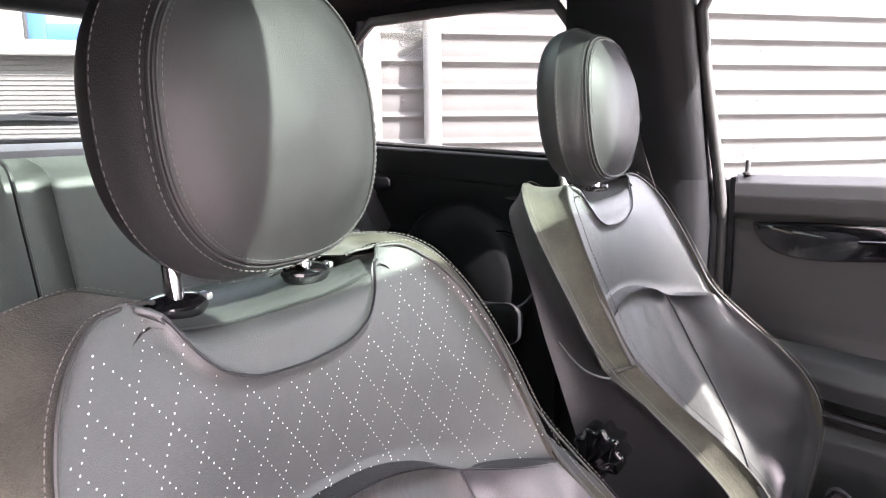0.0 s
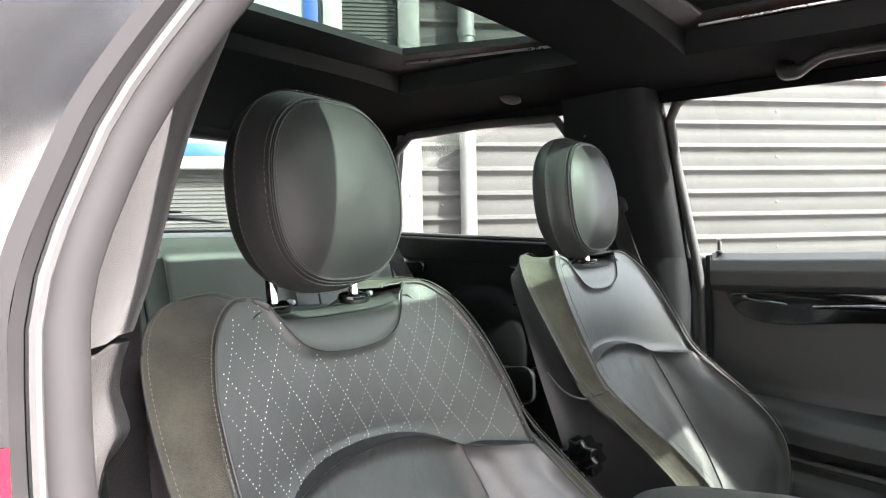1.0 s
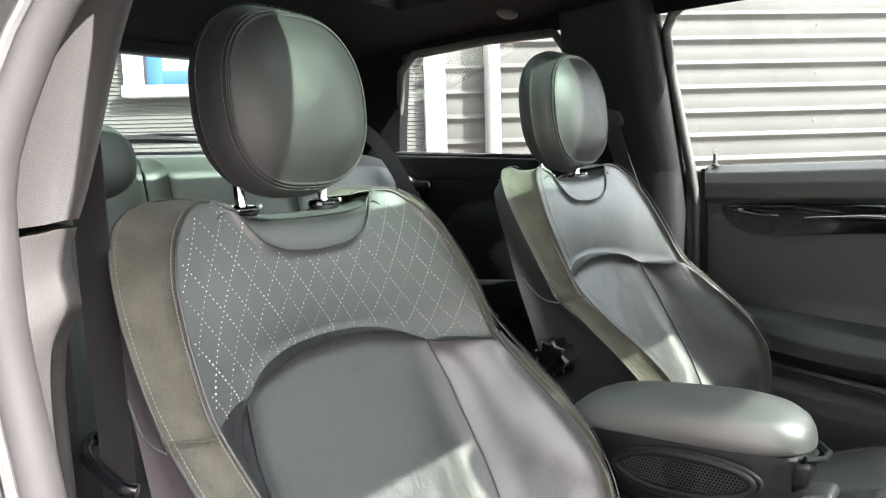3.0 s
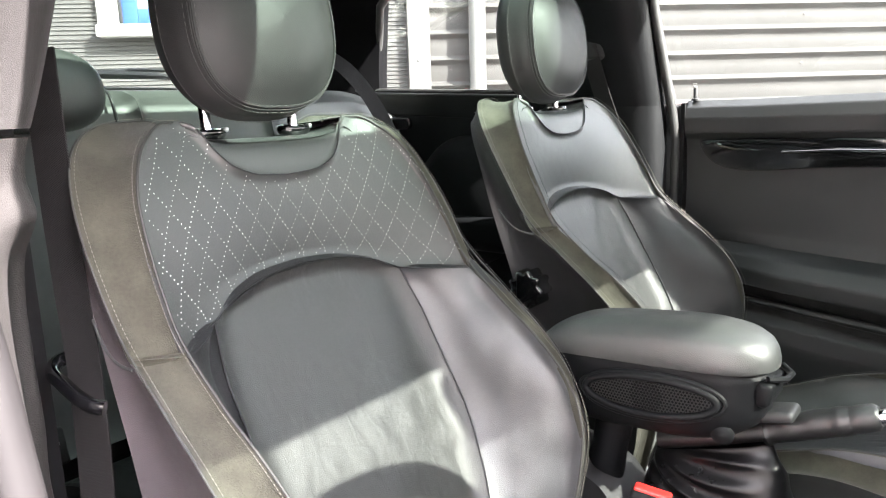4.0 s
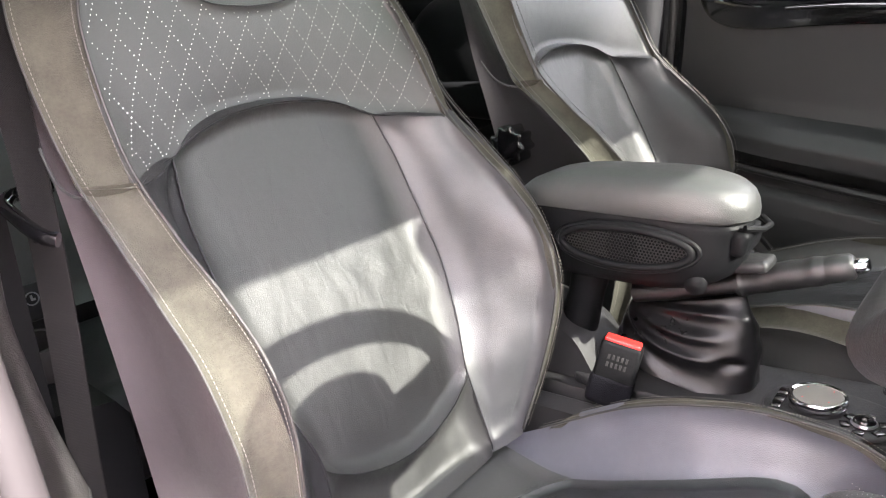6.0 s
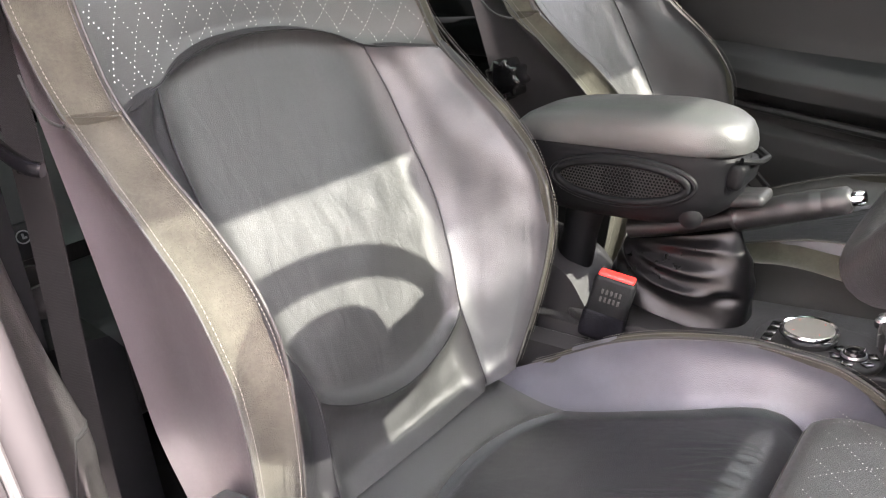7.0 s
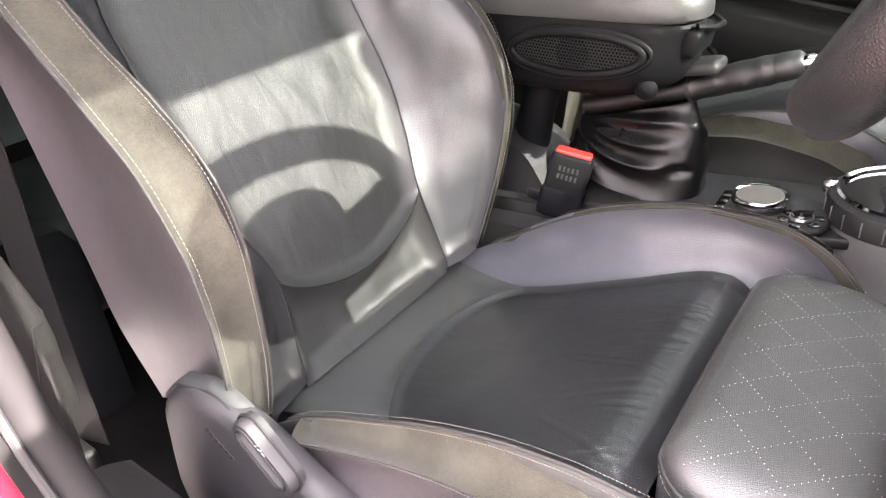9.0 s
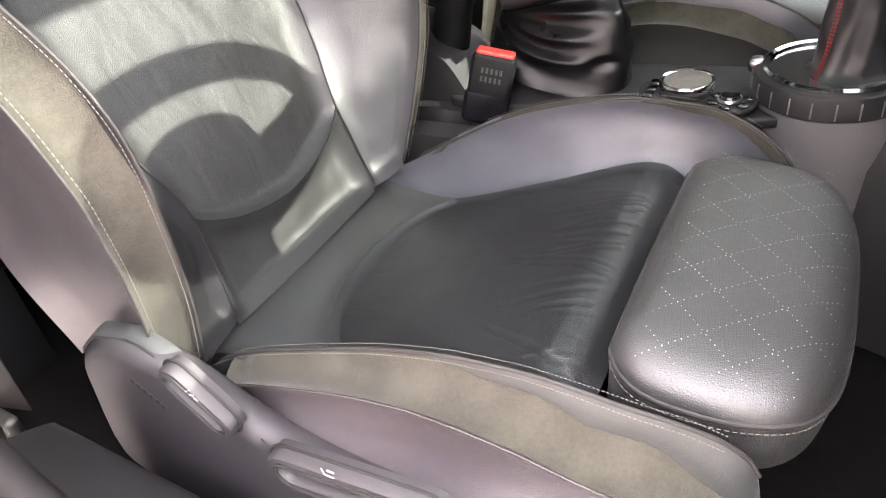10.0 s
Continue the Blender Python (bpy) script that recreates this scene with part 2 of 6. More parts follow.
# ---------------------------------------------------------------- mesh helpers
def pchip(xs, ys):
    """A smooth curve through a few control values, level beyond its ends, with no overshoot."""
    xs, ys = np.array(xs, float), np.array(ys, float)
    h, d = np.diff(xs), np.diff(ys) / np.diff(xs)
    m = np.zeros(len(xs))
    for i in range(1, len(xs) - 1):
        if d[i - 1] * d[i] > 0:
            a, b = 2 * h[i] + h[i - 1], h[i] + 2 * h[i - 1]
            m[i] = (a + b) / (a / d[i - 1] + b / d[i])
    m[0], m[-1] = d[0], d[-1]

    def f(x):
        x = np.clip(x, xs[0], xs[-1])
        i = np.clip(np.searchsorted(xs, x) - 1, 0, len(xs) - 2)
        t = (x - xs[i]) / h[i]
        return ((1 + 2 * t) * (1 - t) ** 2 * ys[i] + t * (1 - t) ** 2 * h[i] * m[i] + t * t * (3 - 2 * t) * ys[i + 1] + t * t * (t - 1) * h[i] * m[i + 1])

    return f


def path(points):
    """A smooth line through points: a function of 0..1."""
    p = np.array(points, float)
    s = np.r_[0, np.cumsum(np.linalg.norm(np.diff(p, axis=0), axis=1) + 1e-6)]
    s /= s[-1]
    fs = [pchip(s, p[:, k]) for k in range(3)]
    return lambda t: np.stack([f(np.asarray(t, float)) for f in fs], -1)


def faces_of(nv, nu, wrap=False):
    cols = nu if wrap else nu - 1
    return [(j * nu + i, j * nu + (i + 1) % nu, (j + 1) * nu + (i + 1) % nu, (j + 1) * nu + i) for j in range(nv - 1) for i in range(cols)]


def patch(fn, nu, nv, puff=0.0, es=0.2, et=0.2, sides=(1, 1, 1, 1), flip=False, wrinkle=0.0, wscale=30.0):
    """A sheet fn(s, t) over 0..1 x 0..1, stuffed out by puff along its normal and drawn in at its seams."""
    s, t = np.meshgrid(np.linspace(0, 1, nu), np.linspace(0, 1, nv))
    p = fn(s, t)
    n = np.cross(np.gradient(p, axis=1), np.gradient(p, axis=0))
    n /= np.linalg.norm(n, axis=-1, keepdims=True) + 1e-12
    if flip:
        n = -n
    big = np.ones_like(s)

    def near(d, e, on):
        return 1 - (1 - np.clip(d / e, 0, 1)) ** 2.4 if on else big

    amp = puff(s, t) if callable(puff) else puff
    off = amp * near(s, es, sides[0]) * near(1 - s, es, sides[1]) * near(t, et, sides[2]) * near(1 - t, et, sides[3])
    if wrinkle:
        w = np.array([noise.noise(Vector(q) * wscale) for q in p.reshape(-1, 3)]).reshape(s.shape)
        off = off + wrinkle * w * (off / (np.abs(amp) + 1e-9))
    p = p + n * off[..., None]
    f = faces_of(nv, nu)
    if flip:
        f = [q[::-1] for q in f]
    return p.reshape(-1, 3), [q[::-1] for q in f]


def tube(points, r, n=8, closed=False, flat=1.0):
    """A round bar along points; r may change along it; flat squeezes it upright."""
    p = np.array(points, float)
    k = len(p)
    r = np.broadcast_to(np.asarray(r, float), (k,))
    tan = np.roll(p, -1, 0) - np.roll(p, 1, 0) if closed else np.gradient(p, axis=0)
    tan /= np.linalg.norm(tan, axis=1, keepdims=True) + 1e-12
    up = np.array([0, 0, 1.0]) if abs(tan[0][2]) < 0.9 else np.array([1.0, 0, 0])
    verts = []
    a = np.linspace(0, 2 * np.pi, n, endpoint=False)
    for i in range(k):
        side = np.cross(tan[i], up)
        side /= np.linalg.norm(side) + 1e-12
        up = np.cross(side, tan[i])
        verts.append(p[i] + r[i] * (np.cos(a)[:, None] * side + flat * np.sin(a)[:, None] * up))
    f = faces_of(k, n, True)
    if closed:
        f += [((k - 1) * n + i, (k - 1) * n + (i + 1) % n, (i + 1) % n, i) for i in range(n)]
    else:
        f += [tuple(range(n))[::-1], tuple((k - 1) * n + i for i in range(n))]
    return np.concatenate(verts), f


def merge(some):
    verts, faces, base = [], [], 0
    for v, f in some:
        verts.append(np.asarray(v, float))
        faces += [tuple(i + base for i in q) for q in f]
        base += len(v)
    return np.concatenate(verts), faces


def moved(vf, m):
    v = np.asarray(vf[0], float)
    a = np.array(m)
    return v @ a[:3, :3].T + a[:3, 3], vf[1]


def from_bm(bm):
    bm.verts.index_update()
    out = (np.array([v.co for v in bm.verts]), [tuple(v.index for v in f.verts) for f in bm.faces])
    bm.free()
    return out


def rbox(sx, sy, sz, r=0.004, seg=3):
    """A box about the origin with rounded edges."""
    bm = bmesh.new()
    bmesh.ops.create_cube(bm, size=1)
    bmesh.ops.scale(bm, vec=(sx, sy, sz), verts=bm.verts)
    bmesh.ops.bevel(bm, geom=bm.edges[:], offset=min(r, 0.49 * min(sx, sy, sz)), segments=seg, profile=0.5, affect="EDGES")
    return from_bm(bm)


def slab(outline, a, b, axis="y", r=0.004, seg=3):
    """A plate: a closed outline in the plane across the axis, from a to b along it, with rounded rims."""
    bm = bmesh.new()
    put = {"y": lambda u, v: (u, a, v), "z": lambda u, v: (u, v, a), "x": lambda u, v: (a, u, v)}[axis]
    vs = [bm.verts.new(put(u, v)) for u, v in outline]
    face = bm.faces.new(vs)
    ext = bmesh.ops.extrude_face_region(bm, geom=[face])
    d = {"x": (b - a, 0, 0), "y": (0, b - a, 0), "z": (0, 0, b - a)}[axis]
    bmesh.ops.translate(bm, vec=d, verts=[g for g in ext["geom"] if isinstance(g, bmesh.types.BMVert)])
    bmesh.ops.recalc_face_normals(bm, faces=bm.faces[:])
    if r:
        caps = [f for f in bm.faces if len(f.verts) > 4 or f is face]
        rims = {e for f in caps for e in f.edges}
        bmesh.ops.bevel(bm, geom=list(rims), offset=r, segments=seg, profile=0.5, affect="EDGES")
    bmesh.ops.triangulate(bm, faces=[f for f in bm.faces if len(f.verts) > 4])
    return from_bm(bm)


def smooth_outline(points, n=48):
    """A closed rounded line through a few corner points."""
    p = np.array(points, float)
    out = []
    per = max(2, n // len(p))
    for i in range(len(p)):
        a, b, c, d = p[i - 1], p[i], p[(i + 1) % len(p)], p[(i + 2) % len(p)]
        for t in np.linspace(0, 1, per, endpoint=False):
            out.append(tuple(0.5 * (2 * b + (c - a) * t + (2 * a - 5 * b + 4 * c - d) * t * t + (3 * b - a - 3 * c + d) * t ** 3)))
    return out


def capsule(cx, cz, length, width, turn=0.0, n=10):
    """A closed pill outline."""
    a, r, h = radians(turn), width / 2, length / 2 - width / 2
    pts = [(h + r * math.cos(t), r * math.sin(t)) for t in np.linspace(-math.pi / 2, math.pi / 2, n)]
    pts += [(-h + r * math.cos(t), r * math.sin(t)) for t in np.linspace(math.pi / 2, 3 * math.pi / 2, n)]
    return [(cx + u * math.cos(a) - v * math.sin(a), cz + u * math.sin(a) + v * math.cos(a)) for u, v in pts]


def lathe(profile, n=40):
    """Turned about the upright axis: profile of (radius, height)."""
    a = np.linspace(0, 2 * np.pi, n, endpoint=False)
    v = np.concatenate([np.stack([r * np.cos(a), r * np.sin(a), np.full(n, z)], -1) for r, z in profile])
    f = faces_of(len(profile), n, True)
    f += [tuple(range(n))[::-1], tuple((len(profile) - 1) * n + i for i in range(n))]
    return v, f


def thing(name, loc, label, category, group="", kind=""):
    ob = new(name)
    ob.location = loc
    ob.empty_display_size = 0.05
    return tagged(ob, label, category, group, kind)


def part(name, vf, material, parent=None, label="", smooth=True, kind=""):
    """Links one mesh, given in world places, under a thing or under a part."""
    v, f = vf
    base = np.zeros(3)
    o = parent
    while o is not None:
        base = base + np.array(o.location)
        o = o.parent
    me = bpy.data.meshes.new(name)
    me.from_pydata((np.asarray(v, float) - base).tolist(), [], [tuple(int(i) for i in q) for q in f])
    me.validate()
    me.update()
    if smooth:
        me.polygons.foreach_set("use_smooth", [True] * len(me.polygons))
        me.set_sharp_from_angle(angle=radians(42))
    me.materials.append(material)
    ob = new(name, me)
    ob.parent = parent
    if label:
        ob["label"] = label
    if kind:
        ob["kind"] = kind
    return ob


def dashes(line, n, length=0.62, r=0.0008, normal=None):
    """Stitches along a line: short threads with gaps between."""
    out = []
    for i in range(n):
        a, b = i / n, (i + length) / n
        out.append(tube(line(np.array([a, (a + b) / 2, b])), [r * 0.7, r, r * 0.7], 5))
    return merge(out)


# ---------------------------------------------------------------- the place outside
ground = part("ground", ([(-60, -60, 0), (60, -60, 0), (60, 60, 0), (-60, 60, 0)], [(0, 1, 2, 3)]), ASPHALT)
tagged(ground, "grey concrete yard round the car", "ground", kind="structure")

# A warehouse wall across the car's far side: a runs along it, z up, d out of it towards the car.
WN, WU = np.array([-0.7193, 0.6947, 0.0]), np.array([0.6947, 0.7193, 0.0])
WALL_TURN = Matrix(((0.6947, 0, 0.7193, 0), (0.7193, 0, -0.6947, 0), (0, 1, 0, 0), (0, 0, 0, 1)))


def wall_at(a, d, z):
    a, d, z = np.broadcast_arrays(np.asarray(a, float), np.asarray(d, float), np.asarray(z, float))
    return WN * (3.36 - d)[..., None] + WU * a[..., None] + np.array([0, 0, 1.0]) * z[..., None]


def wall_box(a0, a1, d0, d1, z0, z1, r=0.004):
    v, f = rbox(a1 - a0, d1 - d0, z1 - z0, r, 2)
    return wall_at(v[:, 0] + (a0 + a1) / 2, v[:, 1] + (d0 + d1) / 2, v[:, 2] + (z0 + z1) / 2), [q[::-1] for q in f]


wall_north = part("wall_north", wall_box(-7.0, 9.0, -0.30, 0.0, 0.0, 5.2), SIDING)
tagged(wall_north, "white painted warehouse wall behind the car", "wall", kind="structure")
PITCH = 0.1455


def rib_sheet(a0, a1, z, n=40):
    """One course of corrugated sheet: a broad dented flat, a sloped shoulder and a drip edge in shade."""
    prof = [(0.010, 0.0), (0.014, 0.030), (0.015, 0.060), (0.012, 0.092), (0.016, 0.099), (0.037, 0.113), (0.041, 0.118), (0.040, 0.123), (0.014, 0.136), (0.010, PITCH)]
    aa = np.linspace(a0, a1, n)
    rows = []
    for d, h in prof:
        dent = np.array([0.0035 * noise.noise(Vector((a * 2.3, (z + h) * 4.0, 0.4))) + 0.002 * noise.noise(Vector((a * 7.0, (z + h) * 9.0, 2.0))) for a in aa])
        rows.append(wall_at(aa, d + dent, z + h))
    return np.concatenate(rows), [q[::-1] for q in faces_of(len(prof), n)]


def wall_rivet(a, z, d=0.014):
    part("rivet", moved(lathe([(0.001, 0.006), (0.005, 0.0055), (0.008, 0.003), (0.009, 0.0)], 10), Matrix.Translation(wall_at(a, d, z)) @ WALL_TURN), RIVET, wall_north)


for k in range(35):
    part("cladding_sheet", rib_sheet(0.025, 5.5, -0.020 + k * PITCH), CLADDING, wall_north)
    if k % 2 == 0 and k < 28:
        wall_rivet(2.345, 0.040 + k * PITCH)
        wall_rivet(0.150, 0.040 + k * PITCH)
fine = [(0.010, 0.0), (0.010, 0.015), (0.016, 0.018), (0.016, 0.0205), (0.010, 0.023)]
verts, cells, base = [], [], 0
for k in range(215):
    v = np.concatenate([wall_at(np.array([-6.0, -0.100]), d, 0.02 + k * 0.023 + h) for d, h in fine])
    verts.append(v)
    cells += [tuple(i + base for i in q[::-1]) for q in faces_of(len(fine), 2)]
    base += len(v)
part("fine_siding", (np.concatenate(verts), cells), SIDING, wall_north, smooth=False, kind="stuff")
part("siding_joint", wall_box(-6.0, -0.102, 0.016, 0.0175, 1.412, 1.417, 0.0005), RUBBER, wall_north, "dark joint between siding sheets")
post = part("wall_post", wall_box(-0.100, 0.025, 0.0, 0.065, 0.0, 5.2), PIPE_PAINT, wall_north)
wall_rivet(-0.045, 1.262, 0.065)
pipe = thing("downpipe", (*wall_at(0.295, 0.08, 0.0),), "grey painted rainwater downpipe on the warehouse wall", "downpipe")
part("pipe", tube([wall_at(0.295, 0.095, z) for z in np.linspace(0, 5.2, 12)], 0.048, 20), PIPE_PAINT, pipe)
for z in (0.7, 2.2, 3.7):
    part("bracket", tube([wall_at(0.295, 0.095, z - 0.02), wall_at(0.295, 0.095, z + 0.02)], 0.054, 20), PIPE_PAINT, pipe)

window_1 = thing("window_1", (*wall_at(-1.1, 0.0, 1.53),), "blue-framed window with a pale pane in the white wall", "window", kind="structure")
part("pane", wall_box(-1.57, -0.63, 0.025, 0.035, 1.55, 2.7, 0.002), PANE_FAR, window_1)
for a0, a1, z0, z1 in ((-1.645, -1.565, 1.488, 2.78), (-0.635, -0.555, 1.488, 2.78), (-1.565, -0.635, 1.488, 1.566), (-1.565, -0.635, 2.70, 2.78)):
    part("window_frame", wall_box(a0, a1, 0.0, 0.05, z0, z1), BLUE_PAINT, window_1)
part("window_sill", wall_box(-1.78, -0.42, 0.0, 0.10, 1.418, 1.484, 0.01), SILL_PAINT, window_1)
for a0, a1 in ((-1.78, -1.672), (-0.528, -0.42)):
    part("window_trim", wall_box(a0, a1, 0.0, 0.045, 1.486, 2.86), SILL_PAINT, window_1)
for a0, a1 in ((-1.670, -1.647), (-0.553, -0.530)):
    part("window_reveal", wall_box(a0, a1, 0.0, 0.022, 1.486, 2.86), PIPE_PAINT, window_1)

# A second building on the camera's side closes the yard.
wall_south = part("wall_south", moved(rbox(40, 0.3, 4.6, 0.01), pose(10.4, -4.65, 2.3)), GREY_CLAD)
tagged(wall_south, "pale grey ribbed cladding wall across the yard", "wall", kind="structure")
xs = np.arange(-9, 9, 0.25)
rib = merge([moved(rbox(0.08, 0.05, 4.6, 0.01, 1), pose(x, -4.48, 2.3)) for x in xs])
part("cladding_ribs", rib, GREY_CLAD, wall_south, kind="stuff")

wall_west = part("wall_west", moved(rbox(0.3, 10.0, 6.0, 0.01), pose(-9.65, -7.1, 3.0)), GREY_CLAD)
tagged(wall_west, "pale grey ribbed cladding wall behind the car", "wall", kind="structure")
part("cladding_ribs", merge([moved(rbox(0.05, 0.10, 6.0, 0.01, 1), pose(-9.48, y, 3.0)) for y in np.arange(-12, -2.2, 0.3)]), GREY_CLAD, wall_west, kind="stuff")

# ---------------------------------------------------------------- the car: body, roof, pillars
car = thing("car_body", (-0.3, 0, 0.0), "red small car seen inside through its open door, with black lining", "car", kind="structure")


def arch_roof(x, y):
    """Height of the roof lining."""
    return 1.395 - (0.06 - 0.045 * np.clip((x - 0.05) / 0.4, 0, 1)) * (np.abs(y) / 0.62) ** 3.2 - 0.16 * np.clip((x - 0.10) / 0.50, 0, 2) ** 2 - 0.05 * np.clip((-0.9 - x) / 0.5, 0, 2) ** 2


def ceiling_strip(x0, x1, y0, y1, nx=14, ny=14):
    def fn(s, t):
        x, y = x0 + (x1 - x0) * s, y0 + (y1 - y0) * t
        return np.stack([x, y, arch_roof(x, y)], -1)
    return patch(fn, nx, ny, flip=False)


def shell(vf, thick=0.02, up=True):
    """Gives a sheet a second face above it."""
    v, f = vf
    top = v + np.array([0, 0, thick])
    k = len(v)
    return np.concatenate([v, top]), f + [tuple(i + k for i in q[::-1]) for q in f]


YH = 0.42
cells = [(-0.235, 0.32, YH, 0.635), (-0.235, 0.32, -0.635, -YH), (0.32, 0.575, -0.635, 0.635),
         (-0.43, -0.235, -0.635, 0.635), (-0.90, -0.43, 0.37, 0.635), (-0.90, -0.43, -0.635, -0.37), (-1.42, -0.90, -0.635, 0.635)]
ceiling = part("ceiling", merge([shell(ceiling_strip(*c)) for c in cells]), HEADLINER)
tagged(ceiling, "black cloth headliner with two glass roof openings", "ceiling", kind="structure")


def opening_frame(x0, x1, w, x0g, x1g, wg, zg, rear=1.0):
    """A recess from the lining up to the glass, and the frame round the pane."""
    out = []
    lo = [(x0, -w), (x1, -w), (x1, w), (x0, w)]
    hi = [(x0g, -wg * rear), (x1g, -wg), (x1g, wg), (x0g, wg * rear)]
    n = 16
    for k in range(4):
        a, b, c, d = np.array(lo[k]), np.array(lo[(k + 1) % 4]), np.array(hi[k]), np.array(hi[(k + 1) % 4])
        s = np.linspace(0, 1, n)[:, None]
        p, q = a + (b - a) * s, c + (d - c) * s
        lower = np.c_[p, arch_roof(p[:, 0], p[:, 1])]
        step = np.c_[p + (q - p) * 0.12, np.full(n, zg - 0.018)]
        ledge = np.c_[p + (q - p) * 0.7, np.full(n, zg - 0.014)]
        lip = np.c_[q, np.full(n, zg - 0.010)]
        lip2 = np.c_[q, np.full(n, zg + 0.004)]
        out.append((np.concatenate([lower, step, ledge, lip, lip2]), faces_of(5, n)))
    return merge(out)


sunroof_frame = part("sunroof_frame", opening_frame(-0.235, 0.32, YH, -0.180, 0.29, 0.347, 1.440), PLASTIC_SOFT, ceiling)
part("sunroof_frame", opening_frame(-0.90, -0.43, 0.37, -0.775, -0.462, 0.337, 1.440, 0.68), PLASTIC_SOFT, ceiling)
part("blind_cassette", moved(rbox(0.085, 0.68, 0.008, 0.003), pose(-0.136, 0, 1.436)), HEADLINER, ceiling, "rolled dark mesh blind")
part("cassette_edge", moved(rbox(0.012, 0.68, 0.010, 0.003), pose(-0.184, 0, 1.430)), PILLAR, ceiling, "pale grey blind edge")
for x0, x1, w in ((-0.27, 0.32, 0.40), (-0.84, -0.43, 0.34)):
    g = part("sunroof_glass", moved(rbox(x1 - x0, 2 * w, 0.005, 0.002, 1), pose((x0 + x1) / 2, 0, 1.446)), GLASS_TINT, ceiling, "dark tinted roof glass")
for sgn in (-1, 1):
    part("sunroof_rail", tube([(-0.80, sgn * 0.272, 1.425), (-0.64, sgn * 0.315, 1.425), (-0.45, sgn * 0.358, 1.424)], 0.004, 8), SATIN, ceiling, "satin metal guide rail")
    part("sunroof_rail", tube([(-0.20, sgn * 0.392, 1.424), (-0.04, sgn * 0.392, 1.424), (0.18, sgn * 0.392, 1.422)], 0.004, 8), SATIN, ceiling, "satin metal guide rail")
# Roof skin outside, with the same openings.
roof_cells = [(-0.25, 0.30, 0.38, 0.64), (-0.25, 0.30, -0.64, -0.38), (0.30, 0.58, -0.64, 0.64), (-0.45, -0.25, -0.64, 0.64),
              (-0.82, -0.45, 0.32, 0.64), (-0.82, -0.45, -0.64, -0.32), (-1.48, -0.82, -0.64, 0.64)]
roof_skin = merge([moved(shell(ceiling_strip(*c), 0.006), pose(0, 0, 0.048)) for c in roof_cells])
part("roof", roof_skin, GLOSS, car, "gloss black roof skin")

coat_hook = thing("coat_hook", (-0.668, 0.50, 1.345), "small round black cover on the headliner", "cover")
part("cap", moved(lathe([(0.001, 0.004), (0.018, 0.004), (0.024, 0.002), (0.026, 0.0)], 20), pose(-0.668, 0.497, 1.361, 157, 0, 0)), PLASTIC_SOFT, coat_hook)



def loft(rows, n=24, close=True):
    """A smooth skin through a few rows of places: fine along the rows."""
    rows = np.array(rows, float)
    lines = [path(rows[:, i]) for i in range(rows.shape[1])]
    t = np.linspace(0, 1, n)
    grid = np.stack([f(t) for f in lines], 1)
    v = grid.reshape(-1, 3)
    f = faces_of(n, rows.shape[1], close)
    if close:
        m = rows.shape[1]
        f += [tuple(range(m))[::-1], tuple((n - 1) * m + i for i in range(m))]
    return v, f


# Driver's B pillar: woven upper lining, grained lower cover, door seal and painted flange.
pillar_r = thing("pillar", (-0.36, -0.70, 0.30), "grey trimmed door pillar with a woven upper lining", "pillar", kind="structure")


INNER_X = pchip([0.30, 0.378, 0.442, 0.54, 0.67, 0.72, 0.808, 0.872, 0.90, 0.917, 0.943, 0.98, 1.03, 1.11, 1.20, 1.28, 1.36],
                [-0.300, -0.302, -0.290, -0.318, -0.333, -0.326, -0.329, -0.316, -0.290, -0.276, -0.289, -0.276, -0.266, -0.260, -0.235, -0.20, -0.15])
SEAM_OUT_X = pchip([0.30, 0.40, 0.46, 0.54, 0.65, 0.72, 0.782, 0.844, 0.905, 0.951, 1.004, 1.061, 1.126, 1.20, 1.28, 1.36],
                   [-0.05, -0.075, -0.115, -0.140, -0.158, -0.170, -0.184, -0.198, -0.212, -0.220, -0.213, -0.212, -0.206, -0.185, -0.14, -0.09])


def pillar_rows(zs, wide=0.14):
    """Cross-sections from the cabin side round the front face to the seal."""
    rows = []
    for z in zs:
        lean = 0.27 * max(z - 0.97, 0)
        i, o = float(INNER_X(z)), float(SEAM_OUT_X(z))
        f = float(np.interp(z, [0.36, 0.45, 0.55, 0.65], [0.023, 0.020, 0.008, 0.0])) + lean
        rows.append([(i - wide, -0.668 + f, z), (i - 0.05, -0.674 + f, z), (i - 0.018, -0.677 + f, z), (i - 0.005, -0.682 + f, z), (i, -0.690 + f, z), (i + 0.006, -0.699 + f, z),
                     (i + (o - i) * 0.55 + 0.004, -0.724 + lean, z), (o, -0.757 + lean, z), (o - 0.004, -0.770 + lean, z), (i - wide, -0.780 + lean, z)])
    return rows


part("upper_lining", loft(pillar_rows(np.linspace(0.984, 1.36, 12)), 40), PILLAR_CLOTH, pillar_r, "woven grey pillar lining")
part("lower_cover", loft(pillar_rows([0.464, 0.50, 0.54, 0.58, 0.66, 0.72, 0.78, 0.82, 0.855, 0.88, 0.90, 0.917, 0.93, 0.943, 0.96, 0.977]), 80), PILLAR, pillar_r, "grained grey plastic pillar cover")
part("foot_cover", loft(pillar_rows([0.34, 0.36, 0.38, 0.40, 0.43, 0.458]), 30), PILLAR, pillar_r, "grained grey foot cover under the pillar")
part("cover_joint", tube([(x, y - 0.0015, z) for x, y, z in pillar_rows([0.461])[0][1:9]], 0.0028, 8), RUBBER, pillar_r, "dark joint between the pillar covers")
